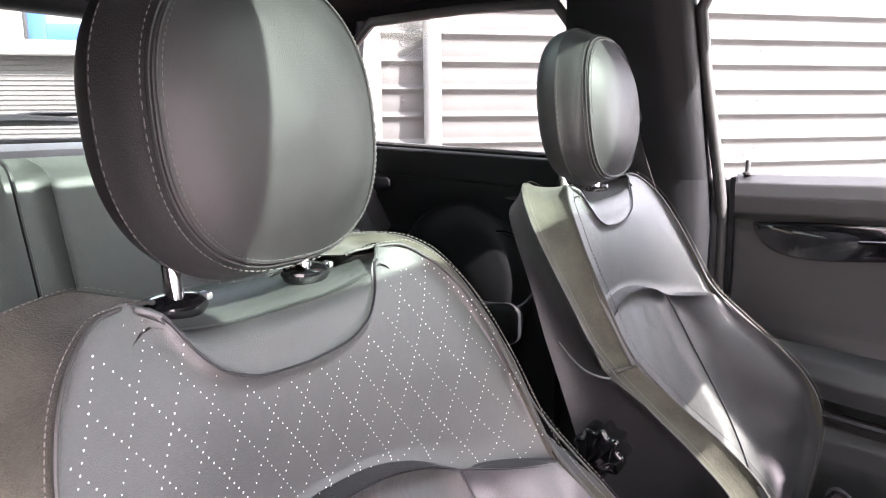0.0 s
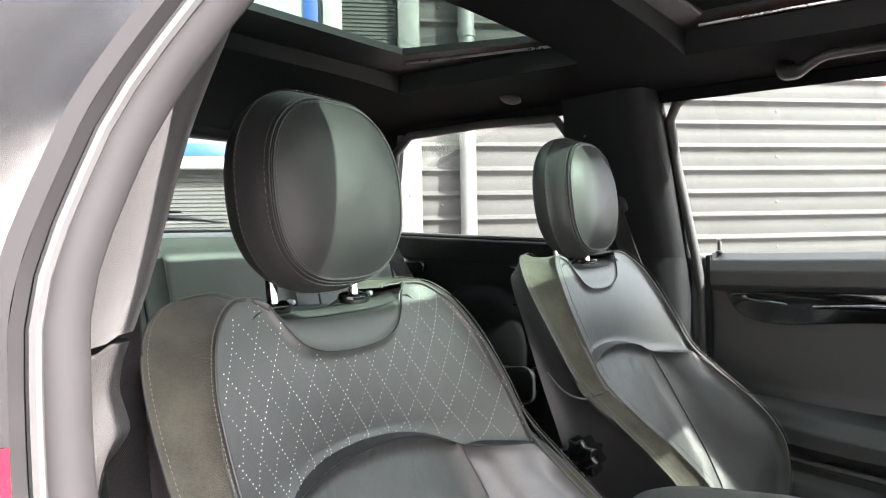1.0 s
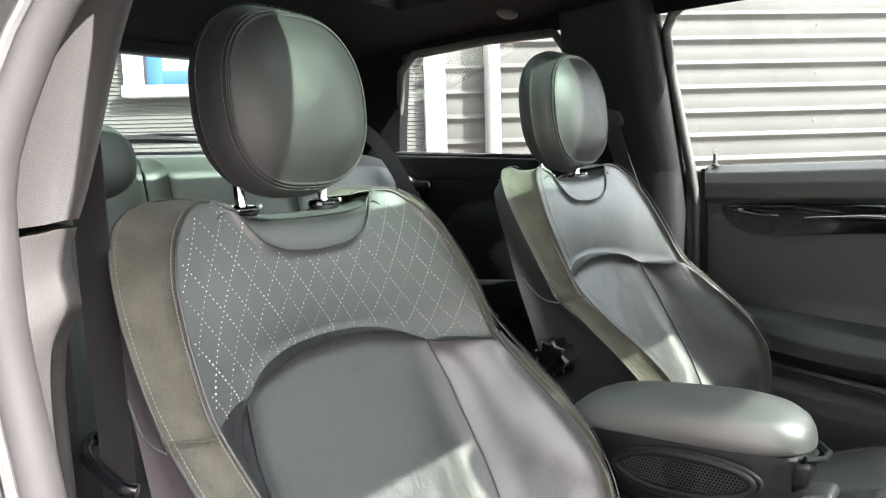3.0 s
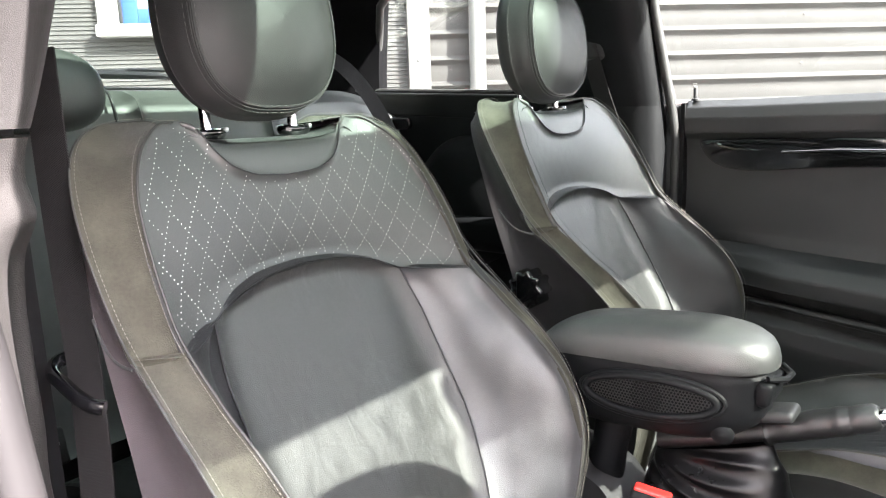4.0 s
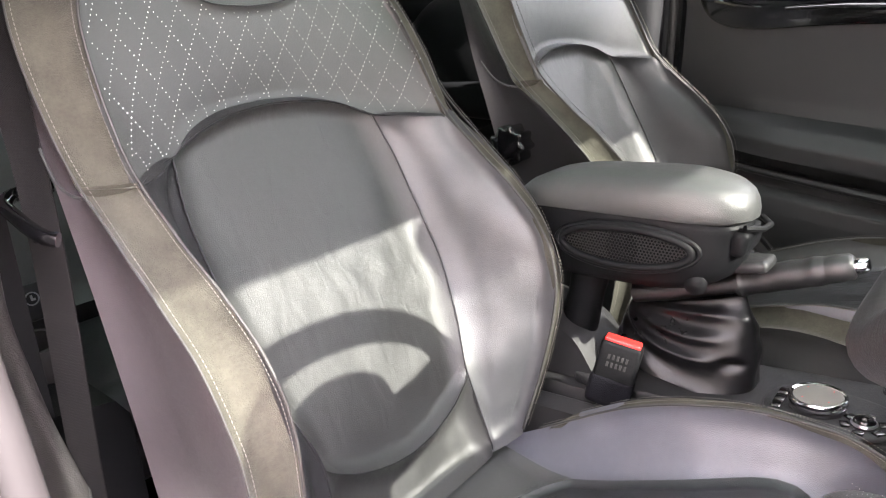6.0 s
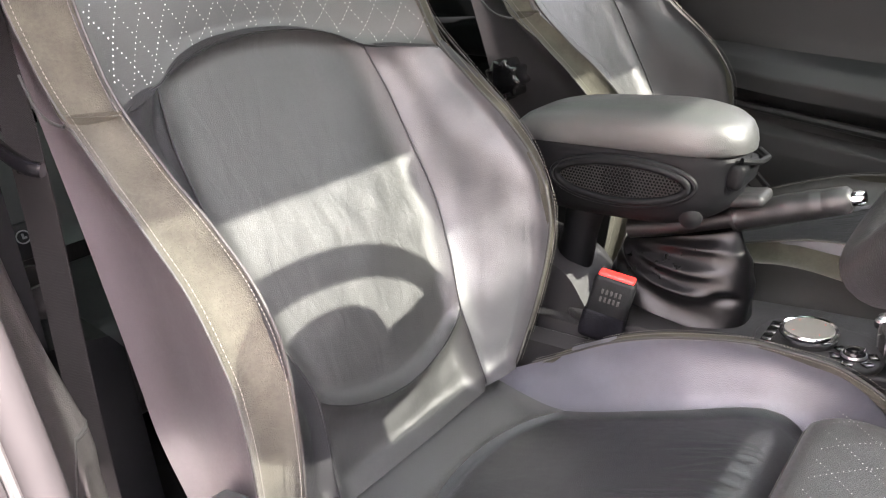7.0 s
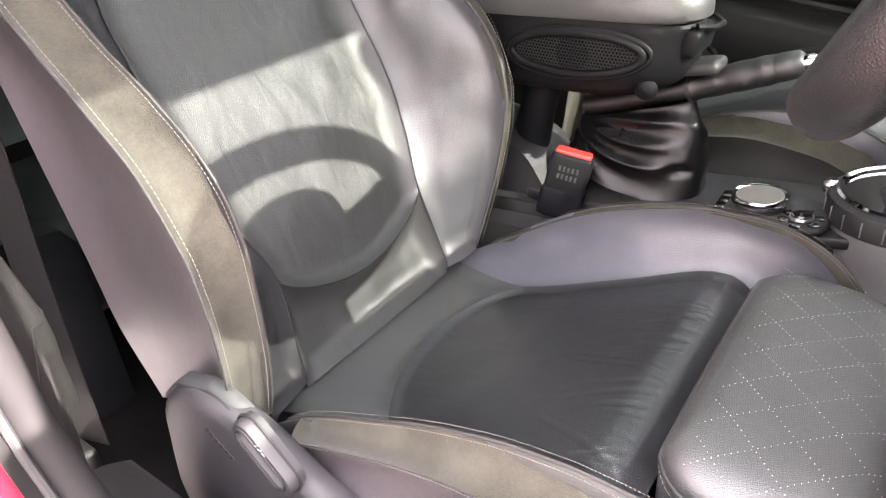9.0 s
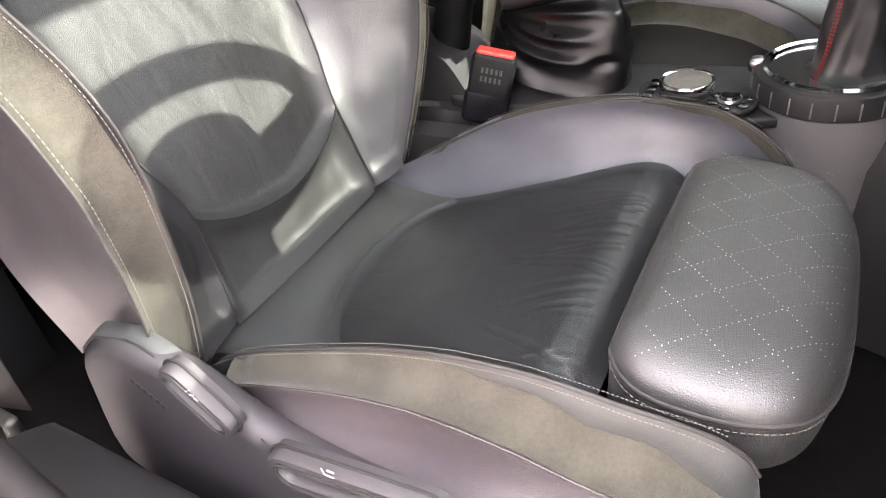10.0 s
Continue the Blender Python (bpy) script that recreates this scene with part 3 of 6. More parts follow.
SEAL = path([(0.55, -0.585, 1.265), (0.20, -0.60, 1.325), (0.02, -0.625, 1.315), (-0.10, -0.665, 1.25), (-0.155, -0.715, 1.17), (-0.180, -0.75, 1.10), (-0.192, -0.778, 1.0), (-0.190, -0.779, 0.93),
             (-0.170, -0.775, 0.82), (-0.148, -0.773, 0.72), (-0.127, -0.772, 0.62), (-0.105, -0.772, 0.52), (-0.07, -0.769, 0.44), (-0.01, -0.768, 0.39), (0.08, -0.775, 0.365), (0.3, -0.77, 0.36), (0.75, -0.77, 0.36)])
tt = np.linspace(0, 1, 90)
seal = part("door_seal", tube(SEAL(tt) + np.array([-0.005, 0.009, 0]), 0.0165, 14), RUBBER_GREY, pillar_r, "dusty grey rubber door seal")
part("seal_lip", tube(SEAL(tt) + np.array([0.008, -0.008, -0.002]), 0.004, 8), RUBBER, pillar_r)


T_RED = float(np.linspace(0, 1, 400)[np.argmin(np.abs(SEAL(np.linspace(0, 1, 400))[:, 2] - 0.95) + (SEAL(np.linspace(0, 1, 400))[:, 0] > 0))])


def flange(t, out):
    p = SEAL(t)
    return p + np.array([0.004, -0.012 - out, -0.004 * out / 0.05])


def flange_skin(o0, o1, dx0, dx1, t0=0.0, t1=1.0):
    def fn(s, t):
        p = SEAL(t0 + (t1 - t0) * t)
        q = p + np.stack([dx0 + (dx1 - dx0) * s, -(o0 + (o1 - o0) * s), 0 * s], -1)
        return q
    return patch(fn, 8, 90)


part("door_flange", merge([flange_skin(0.004, 0.022, 0.000, 0.012, 0.0, 1.0), flange_skin(0.022, 0.030, 0.012, 0.006, 0.0, T_RED)]), RUBBER_GREY, pillar_r, "greyish door aperture flange")
part("outer_trim", flange_skin(0.030, 0.032, 0.006, -1.20, 0.0, T_RED), TRIM, pillar_r, "gloss black outer pillar trim")
part("red_flange", merge([flange_skin(0.0222, 0.050, 0.012, 0.016, T_RED, 1.0), flange_skin(0.050, 0.066, 0.016, -0.01, T_RED, 1.0)]), RED_PAINT, pillar_r, "red painted body flange")
sill_red = path([(-0.19, -0.856, 0.90), (-0.16, -0.856, 0.72), (-0.12, -0.855, 0.52), (-0.05, -0.852, 0.42), (0.05, -0.845, 0.37), (0.2, -0.84, 0.35), (0.9, -0.84, 0.35)])


def red_skin(s, t):
    p = sill_red(t)
    return p + np.stack([-0.30 * s * np.clip(1 - t * 2.2, 0, 1), -0.03 * np.sin(s * 2), -0.20 * s * np.clip(t * 2.2, 0, 1)], -1)


part("body_side", patch(red_skin, 10, 40), RED_PAINT, car, "red painted body side and sill")
sill_prof = [(-0.648, 0.165), (-0.655, 0.28), (-0.672, 0.325), (-0.70, 0.342), (-0.745, 0.352), (-0.775, 0.350), (-0.80, 0.335), (-0.825, 0.32), (-0.840, 0.30), (-0.845, 0.10)]


def sill_skin(s, t):
    y = np.interp(s, np.linspace(0, 1, len(sill_prof)), [p[0] for p in sill_prof])
    z = np.interp(s, np.linspace(0, 1, len(sill_prof)), [p[1] for p in sill_prof])
    x = -0.20 + 1.4 * t
    z = z + 0.05 * np.clip((-0.04 - x) / 0.16, 0, 1) ** 2 * np.clip((s - 0.35) * 4, 0, 1) * (s < 0.95)
    return np.stack([x, y, z], -1)


part("door_sill", patch(sill_skin, 33, 40, flip=True), DOOR_SKIN, car, "grained black plastic door sill")
# Quarter panel behind the driver's pillar, with its dark glass.
part("quarter_panel", slab([(-0.44, 0.10), (-1.55, 0.10), (-1.55, 0.98), (-0.44, 0.98)], -0.80, -0.83, "y", 0.01), RED_PAINT, car, "red rear quarter panel")
part("quarter_glass", loft([[(-0.47, -0.735, z), (-0.47, -0.728, z), (-1.30, -0.728, z), (-1.30, -0.735, z)] if z < 1.0 else
                            [(-0.47, -0.615, z), (-0.47, -0.608, z), (-1.22, -0.608, z), (-1.22, -0.615, z)] for z in (0.98, 1.33)], 6), GLASS_REAR, car, "tinted quarter glass")

# Floor, bulkheads and the plain front end.
floor = part("floor", moved(rbox(2.9, 1.44, 0.03, 0.004), pose(-0.15, 0, 0.135)), CARPET)
tagged(floor, "black carpeted car floor", "floor", kind="structure")
dash = part("dashboard", loft([[(0.66, y, 0.40), (0.60, y, 0.70), (0.62, y, 0.86), (0.70, y, 0.93), (1.05, y, 0.95), (1.10, y, 0.40)] for y in (-0.70, -0.3, 0.3, 0.70)], 20), PLASTIC_SOFT)
tagged(dash, "plain soft black dashboard", "dashboard", kind="structure")
part("footwell_wall", moved(rbox(0.03, 1.44, 0.85, 0.01), pose(1.12, 0, 0.53)), PLASTIC_SOFT, car)
windscreen = part("windscreen", loft([[(0.575, y, 1.245), (0.581, y, 1.247), (1.10, y, 0.945), (1.094, y, 0.943)] for y in (-0.60, 0.60)], 4), GLASS_SCREEN)
tagged(windscreen, "clear windscreen glass", "windscreen", kind="structure")
for sgn in (-1, 1):
    # Unseen slab added to keep the sun off the sill and lower seat edge.
    part("cowl_sun_block", slab([(0.62, 0.30), (0.62, 0.93), (0.74, 1.10), (0.86, 1.08), (1.10, 0.95), (1.10, 0.30)], sgn * 0.60, sgn * 0.72, "y", 0.01), PLASTIC_SOFT, car)
    part("windscreen_pillar", tube([(0.50, sgn * 0.60, 1.285), (0.70, sgn * 0.63, 1.18), (0.95, sgn * 0.68, 1.02), (1.08, sgn * 0.71, 0.93)], 0.035, 14), PLASTIC_SOFT, car)
    v = moved(rbox(0.20, 0.36, 0.018, 0.008), pose(0.485, sgn * 0.35, 1.270, 0, 20, 0))
    visor = thing("sun_visor", (0.485, sgn * 0.35, 1.27), "black cloth sun visor folded up under the roof", "visor", "sun visors")
    part("flap", v, HEADLINER, visor)

part("header_beam", loft([[(0.50, y, 1.30), (0.53, y, 1.250), (0.575, y, 1.232), (0.60, y, 1.26), (0.56, y, 1.31)] for y in (-0.60, -0.3, 0.3, 0.60)], 8), HEADLINER, ceiling)
mirror = thing("rear_view_mirror", (0.62, 0.0, 1.19), "black rear-view mirror under the windscreen header", "mirror")
part("housing", moved(rbox(0.035, 0.25, 0.075, 0.016, 4), pose(0.585, -0.005, 1.135, 0, -8, 0)), PLASTIC_SOFT, mirror)
part("sensor_box", moved(rbox(0.06, 0.24, 0.12, 0.03, 4), pose(0.61, -0.01, 1.20, 0, 30, 0)), PLASTIC_SOFT, mirror)
part("stalk", tube([(0.60, -0.02, 1.15), (0.62, -0.01, 1.19), (0.63, 0.0, 1.20)], 0.022, 12), PLASTIC_SOFT, mirror)

# Far side: B pillar, quarter trim, passenger door.
pillar_l = thing("pillar", (-0.40, 0.69, 0.30), "black trimmed door pillar with a belt guide", "pillar", kind="structure")


def left_pillar(z):
    lean = -0.27 * max(z - 0.97, 0)
    xf = float(np.interp(z, [0.3, 0.97, 1.36], [-0.29, -0.312, -0.342]))
    xb = float(np.interp(z, [0.3, 0.97, 1.33], [-0.62, -0.60, -0.565]))
    return [(xb, 0.66 + lean, z), (xf - 0.07, 0.645 + lean, z), (xf - 0.025, 0.65 + lean, z), (xf - 0.005, 0.668 + lean, z), (xf, 0.70 + lean, z), (xf - 0.05, 0.74 + lean, z), (xb, 0.74 + lean, z)]


part("upper_cover", loft([left_pillar(z) for z in np.linspace(0.979, 1.38, 8)], 30), PLASTIC_SOFT, pillar_l)
part("lower_cover", loft([left_pillar(z) for z in np.linspace(0.15, 0.981, 8)], 30), PLASTIC_SOFT, pillar_l)
part("door_seal", tube([(-0.220, 0.604, 1.345), (-0.280, 0.604, 1.338), (-0.312, 0.606, 1.320), (-0.329, 0.612, 1.285), (-0.322, 0.640, 1.18), (-0.310, 0.665, 1.08), (-0.299, 0.690, 0.985), (-0.290, 0.706, 0.90), (-0.289, 0.709, 0.5)], 0.011, 12), RUBBER, pillar_l)
part("jamb", moved(rbox(0.06, 0.075, 0.93, 0.006), pose(-0.323, 0.735, 0.515)), PLASTIC_SOFT, pillar_l, "black painted door jamb")
part("jamb_seal", moved(rbox(0.016, 0.03, 0.10, 0.004), pose(-0.287, 0.735, 0.930)), RUBBER, pillar_l)
part("belt_guide", moved(rbox(0.09, 0.035, 0.075, 0.012), pose(-0.47, 0.625, 1.125)), PLASTIC, pillar_l, "black upper belt guide")

belt_l = thing("seat_belt", (-0.42, 0.63, 0.55), "black woven passenger seat belt hanging from its pillar", "seat belt", "seat belts")


def strap(pts, width, across, thick=0.0016):
    """A flat ribbed webbing along places, width across the given direction."""
    c = path(pts)(np.linspace(0, 1, 440))
    a = np.array(across, float)
    a /= np.linalg.norm(a)
    n = np.cross(np.gradient(c, axis=0), a)
    n /= np.linalg.norm(n, axis=1, keepdims=True)
    thick = thick + 0.0005 * (np.arange(len(c)) % 2)[:, None]
    rows = np.stack([c - a * width / 2, c + a * width / 2, c + a * width / 2 + n * thick, c - a * width / 2 + n * thick], 1)
    k = len(c)
    f = faces_of(k, 4, True) + [(3, 2, 1, 0), tuple((k - 1) * 4 + i for i in range(4))]
    return rows.reshape(-1, 3), f


part("webbing", strap([(-0.468, 0.612, 1.12), (-0.44, 0.622, 1.02), (-0.40, 0.633, 0.90), (-0.36, 0.645, 0.75), (-0.33, 0.65, 0.45)], 0.047, (0.94, -0.25, 0.2)), BELT, belt_l)

quarter = part("quarter_trim", loft([[(-0.60, 0.625, z), (-0.85, 0.628 - 0.010 * math.sin(z * 9), z), (-1.15, 0.622, z), (-1.46, 0.612, z), (-1.46, 0.70, z), (-0.60, 0.70, z)] for z in (0.15, 0.45, 0.70, 0.85, 0.985)], 24), PLASTIC_SOFT)
tagged(quarter, "soft black side trim panel beside the rear seat", "trim", kind="structure")
part("trim_ledge", moved(rbox(0.86, 0.075, 0.065, 0.007), pose(-1.03, 0.655, 1.002, 0, 2.6, 0)), PLASTIC_SOFT, quarter)
part("armrest_bulge", moved(rbox(0.62, 0.07, 0.10, 0.03, 5), pose(-0.98, 0.60, 0.66)), PLASTIC_SOFT, quarter)
part("arch_bulge", moved(lathe([(0.001, 0.05), (0.13, 0.045), (0.165, 0.03), (0.18, 0.0)], 36), pose(-0.83, 0.628, 0.74, 90, 0, 0)), PLASTIC_SOFT, quarter, "round black speaker bulge")
ring = part("speaker_ring", tube([(-0.715 + 0.085 * math.cos(a), 0.598, 0.775 + 0.085 * math.sin(a)) for a in np.linspace(0, 2 * math.pi, 40, endpoint=False)], 0.004, 8, True), CHROME, quarter, "thin chrome speaker ring")
latch = part("seat_latch", slab(capsule(-1.072, 0.950, 0.108, 0.034, 0), 0.618, 0.600, "y", 0.006), GLOSS, quarter, "gloss black oval catch")
part("window_rail", tube([(-1.25, 0.645, 1.050), (-0.9, 0.648, 1.034), (-0.59, 0.650, 1.020)], 0.006, 8), RUBBER, quarter)
part("body_side", slab([(-0.20, 0.10), (-0.20, 0.96), (-1.55, 0.96), (-1.55, 0.10)], 0.765, 0.80, "y", 0.01), RED_PAINT, car, "red far body side")
part("door_skin", slab([(-0.33, 0.10), (-0.33, 0.955), (1.12, 0.93), (1.12, 0.10)], 0.802, 0.83, "y", 0.01), RED_PAINT, car, "red passenger door skin")
# Rear side window frame on the far side and the tail.
frame_pts = [(-1.215, 0.655, 1.045), (-1.15, 0.63, 1.18), (-1.115, 0.605, 1.275), (-1.05, 0.592, 1.318), (-0.80, 0.590, 1.325), (-0.60, 0.592, 1.318), (-0.565, 0.60, 1.27), (-0.575, 0.645, 1.02)]
part("window_seal", tube(frame_pts, 0.012, 10), RUBBER, quarter)
part("rear_pillar", loft([[(-1.46, 0.50, z), (-1.185 + 0.30 * max(z - 1.0, 0) ** 1.1, 0.655 - 0.19 * (z - 1.0), z), (-1.195 + 0.30 * max(z - 1.0, 0) ** 1.1, 0.70 - 0.19 * (z - 1.0), z), (-1.55, 0.60, z)] for z in (0.985, 1.1, 1.2, 1.30, 1.38)], 20), HEADLINER, quarter, "black rear pillar lining")
part("rear_pillar", loft([[(-1.46, -0.50, z), (-1.185 + 0.30 * max(z - 1.0, 0) ** 1.1, -0.655 + 0.19 * (z - 1.0), z), (-1.195 + 0.30 * max(z - 1.0, 0) ** 1.1, -0.70 + 0.19 * (z - 1.0), z), (-1.55, -0.60, z)] for z in (0.985, 1.1, 1.2, 1.30, 1.38)], 20), HEADLINER, quarter, "black rear pillar lining")
part("quarter_window", loft([[(-1.27, 0.672, 1.0), (-1.27, 0.676, 1.0), (-0.57, 0.676, 1.0), (-0.57, 0.672, 1.0)], [(-1.15, 0.61, 1.33), (-1.15, 0.614, 1.33), (-0.57, 0.614, 1.33), (-0.57, 0.61, 1.33)]], 6), GLASS, quarter, "clear quarter window")
part("rail_lining", loft([[(x, 0.575, 1.345), (x, 0.588, 1.322), (x, 0.61, 1.326), (x, 0.64, 1.350), (x, 0.62, 1.40)] for x in (-1.35, -0.9, -0.5, 0.0, 0.3, 0.56)], 30), HEADLINER, ceiling)
part("rail_lining", loft([[(x, -0.575, 1.34), (x, -0.588, 1.325), (x, -0.61, 1.325), (x, -0.64, 1.345), (x, -0.62, 1.40)] for x in (-1.35, -0.9, -0.5, 0.0, 0.3, 0.56)], 30), HEADLINER, ceiling)

tail = part("tailgate", merge([slab([(-0.66, 0.20), (0.66, 0.20), (0.66, 1.055), (-0.66, 1.055)], -1.50, -1.56, "x", 0.01),
                               moved(rbox(0.06, 1.3, 0.10, 0.02), pose(-1.46, 0, 1.36))]), PLASTIC_SOFT)
tagged(tail, "black lined tailgate with the rear window", "tailgate", kind="structure")
rear_window = part("rear_window", loft([[(-1.55, y, 1.03), (-1.545, y, 1.03), (-1.455, y, 1.335), (-1.46, y, 1.335)] for y in (-0.58, 0.58)], 4), GLASS_REAR, tail)
part("window_seal", tube([(-1.515, -0.56, 1.058), (-1.51, 0, 1.060), (-1.515, 0.56, 1.058)], 0.008, 8), RUBBER, tail)
part("tailgate_trim", loft([[(-1.44, y, 1.00), (-1.445, y, 1.045), (-1.47, y, 1.058), (-1.50, y, 1.056), (-1.50, y, 1.00)] for y in (-0.60, -0.2, 0.2, 0.60)], 10), PLASTIC_TUB, tail, "grey lower trim of the tailgate")
part("wiper_blade", loft([[(-1.585, y, z - h), (-1.575, y, z - h), (-1.572, y, z), (-1.580, y, z + h), (-1.590, y, z + h)] for y, z, h in ((-0.10, 1.096, 0.008), (0.05, 1.104, 0.012), (0.20, 1.100, 0.008), (0.36, 1.088, 0.003))], 24), RUBBER, tail, "black rear wiper blade")
part("wiper_arm", tube([(-1.60, -0.10, 1.086), (-1.595, -0.02, 1.098), (-1.592, 0.10, 1.116), (-1.59, 0.22, 1.118)], [0.016, 0.011, 0.007, 0.004], 10), PLASTIC, tail, "black rear wiper arm")
part("luggage_cover", moved(rbox(0.42, 1.10, 0.025, 0.008), pose(-1.30, 0, 0.985)), PLASTIC_SOFT, tail, "black luggage cover")

# Passenger door.
door_1 = thing("door_1", (-0.05, 0.74, 0.20), "closed black passenger door with gloss trim and a grained top", "door", kind="structure")
door_prof = [(0.740, 0.990), (0.722, 0.990), (0.706, 0.975), (0.700, 0.950), (0.704, 0.918), (0.716, 0.905), (0.724, 0.880), (0.728, 0.80), (0.728, 0.70), (0.722, 0.672), (0.690, 0.650), (0.672, 0.622),
             (0.674, 0.590), (0.700, 0.566), (0.722, 0.556), (0.726, 0.520), (0.712, 0.500), (0.706, 0.46), (0.712, 0.30), (0.735, 0.18), (0.78, 0.18)]


def door_skin(s, t):
    k = np.linspace(0, 1, len(door_prof))
    y, z = np.interp(s, k, [p[0] for p in door_prof]), np.interp(s, k, [p[1] for p in door_prof])
    x = -0.272 + 1.25 * t
    bulge = np.exp(-((z - 0.62) / 0.05) ** 2) * 0.035 * (1 - np.clip((x + 0.20) / 0.16, 0, 1))
    drop = np.clip(x + 0.15, 0, 2) * np.interp(z, [0.2, 0.55, 0.70, 0.85, 0.99], [0.02, 0.10, 0.05, 0.0, -0.02])
    return np.stack([x + 0 * y, y + bulge, z - drop], -1)


part("door_panel", patch(door_skin, 121, 40, flip=True), DOOR_SKIN, door_1)
part("door_end", slab([(0.700, 0.20), (0.700, 0.985), (0.74, 0.985), (0.78, 0.20)], -0.280, -0.270, "x", 0.002), PLASTIC_SOFT, door_1)
gloss_band = slab(smooth_outline([(-0.235, 0.892), (-0.205, 0.903), (0.0, 0.908), (0.5, 0.905), (0.98, 0.88), (0.98, 0.835), (0.3, 0.850), (0.05, 0.848), (-0.12, 0.836), (-0.20, 0.850)], 60), 0.722, 0.708, "y", 0.004)
part("trim_panel", gloss_band, GLOSS, door_1, "gloss black door trim")
part("door_pull", tube([(-0.06, 0.700, 0.878), (0.05, 0.694, 0.883), (0.20, 0.694, 0.882), (0.42, 0.700, 0.872)], [0.006, 0.012, 0.013, 0.006], 10, flat=0.6), GLOSS, door_1, "gloss black door pull")
part("pull_insert", tube([(-0.235, 0.712, 0.893), (-0.20, 0.706, 0.894), (-0.16, 0.706, 0.886), (-0.11, 0.710, 0.880)], [0.002, 0.005, 0.005, 0.002], 8), GLOSS, door_1)
part("lower_ledge", tube([(-0.19, 0.708, 0.555), (0.1, 0.700, 0.528), (0.5, 0.70, 0.49)], [0.006, 0.010, 0.010], 8), PLASTIC, door_1)
knob = part("lock_knob", moved(lathe([(0.0085, 0), (0.0085, 0.004), (0.0045, 0.006), (0.0045, 0.024), (0.004, 0.027), (0.001, 0.028)], 16), pose(-0.253, 0.716, 0.990)), PLASTIC, door_1, "black lock button")
part("door_glass", loft([[(-0.30, 0.728, 0.99), (-0.30, 0.732, 0.99), (1.0, 0.732, 0.97), (1.0, 0.728, 0.97)], [(-0.37, 0.640, 1.36), (-0.37, 0.644, 1.36), (0.62, 0.634, 1.28), (0.62, 0.63, 1.28)]], 6), GLASS, door_1, "clear door window")
etch = [moved(rbox(0.45 * w, 0.0006, 0.0010, 0.0002, 1), pose(-0.262 + 0.22 * w, 0.7215, 1.014 + 0.0032 * k)) for k, w in enumerate((0.024, 0.018, 0.026, 0.014, 0.022))]
part("glass_mark", merge(etch), MARK, door_1)

grab = thing("grab_handle", (0.0, 0.53, 1.33), "soft black roof grab handle over the passenger door", "grab handle")
gp = [(-0.082, 0.540, 1.362), (-0.074, 0.512, 1.338), (-0.056, 0.498, 1.333), (-0.030, 0.492, 1.345), (0.0, 0.489, 1.355), (0.08, 0.489, 1.357), (0.135, 0.494, 1.345), (0.165, 0.505, 1.335), (0.175, 0.540, 1.352)]
part("grip", tube(path(gp)(np.linspace(0, 1, 40)), np.interp(np.linspace(0, 1, 40), [0, 0.15, 0.3, 0.7, 0.85, 1], [0.020, 0.014, 0.0085, 0.0085, 0.013, 0.018]), 12), PLASTIC, grab)


# ---------------------------------------------------------------- front seats
# Seat control lines, by height: piping, outer seam, crease and centre of the backrest.
ZS = [0.335, 0.40, 0.45, 0.55, 0.60, 0.64, 0.68, 0.716, 0.765]
PIPE_X = pchip(ZS, [-0.118, -0.102, -0.092, -0.082, -0.090, -0.112, -0.152, -0.200, -0.268])
PIPE_W = pchip(ZS, [0.202, 0.205, 0.209, 0.217, 0.218, 0.219, 0.221, 0.223, 0.224])
SEAM_X = pchip([0.335, 0.45, 0.53, 0.62, 0.714, 0.768], [-0.128, -0.106, -0.098, -0.126, -0.216, -0.297])
SEAM_W = pchip([0.335, 0.45, 0.53, 0.62, 0.714, 0.768], [0.243, 0.253, 0.260, 0.264, 0.268, 0.266])
UP_PIPE = path([(-0.268, 0.224, 0.765), (-0.294, 0.2235, 0.81), (-0.335, 0.217, 0.884), (-0.370, 0.197, 0.943), (-0.395, 0.165, 0.974), (-0.412, 0.128, 0.986), (-0.424, 0.098, 0.978)])
UP_SEAM = path([(-0.297, 0.266, 0.768), (-0.338, 0.268, 0.84), (-0.388, 0.259, 0.915), (-0.430, 0.228, 0.968), (-0.456, 0.18, 0.984), (-0.476, 0.13, 0.985), (-0.474, 0.092, 0.974)])
BACK_EDGE = path([(-0.275, 0.235, 0.30), (-0.285, 0.255, 0.45), (-0.320, 0.258, 0.62), (-0.378, 0.255, 0.78), (-0.428, 0.238, 0.895), (-0.466, 0.20, 0.942), (-0.494, 0.13, 0.954), (-0.500, 0.07, 0.950)])
zz = np.linspace(0.31, 0.76, 12)
SIDE_SEAM = path(np.concatenate([np.stack([SEAM_X(zz), SEAM_W(zz), zz], -1), UP_SEAM(np.linspace(0, 1, 10))]))
CREASE_X = pchip([0.335, 0.446, 0.52, 0.604, 0.70, 0.775], [-0.128, -0.162, -0.195, -0.242, -0.298, -0.338])
CREASE_W = pchip([0.335, 0.40, 0.446, 0.52, 0.604, 0.70, 0.775], [0.140, 0.132, 0.128, 0.146, 0.160, 0.160, 0.148])
MID_X = pchip([0.335, 0.40, 0.47, 0.604, 0.70, 0.80, 0.84], [-0.126, -0.146, -0.174, -0.240, -0.298, -0.352, -0.366])
TOP_X = pchip([0.74, 0.80, 0.88, 0.922, 0.97, 0.99], [-0.346, -0.362, -0.372, -0.381, -0.400, -0.410])
UP_W = pchip([0.765, 0.81, 0.884, 0.943, 0.974, 0.986], [0.224, 0.2235, 0.217, 0.197, 0.165, 0.128])
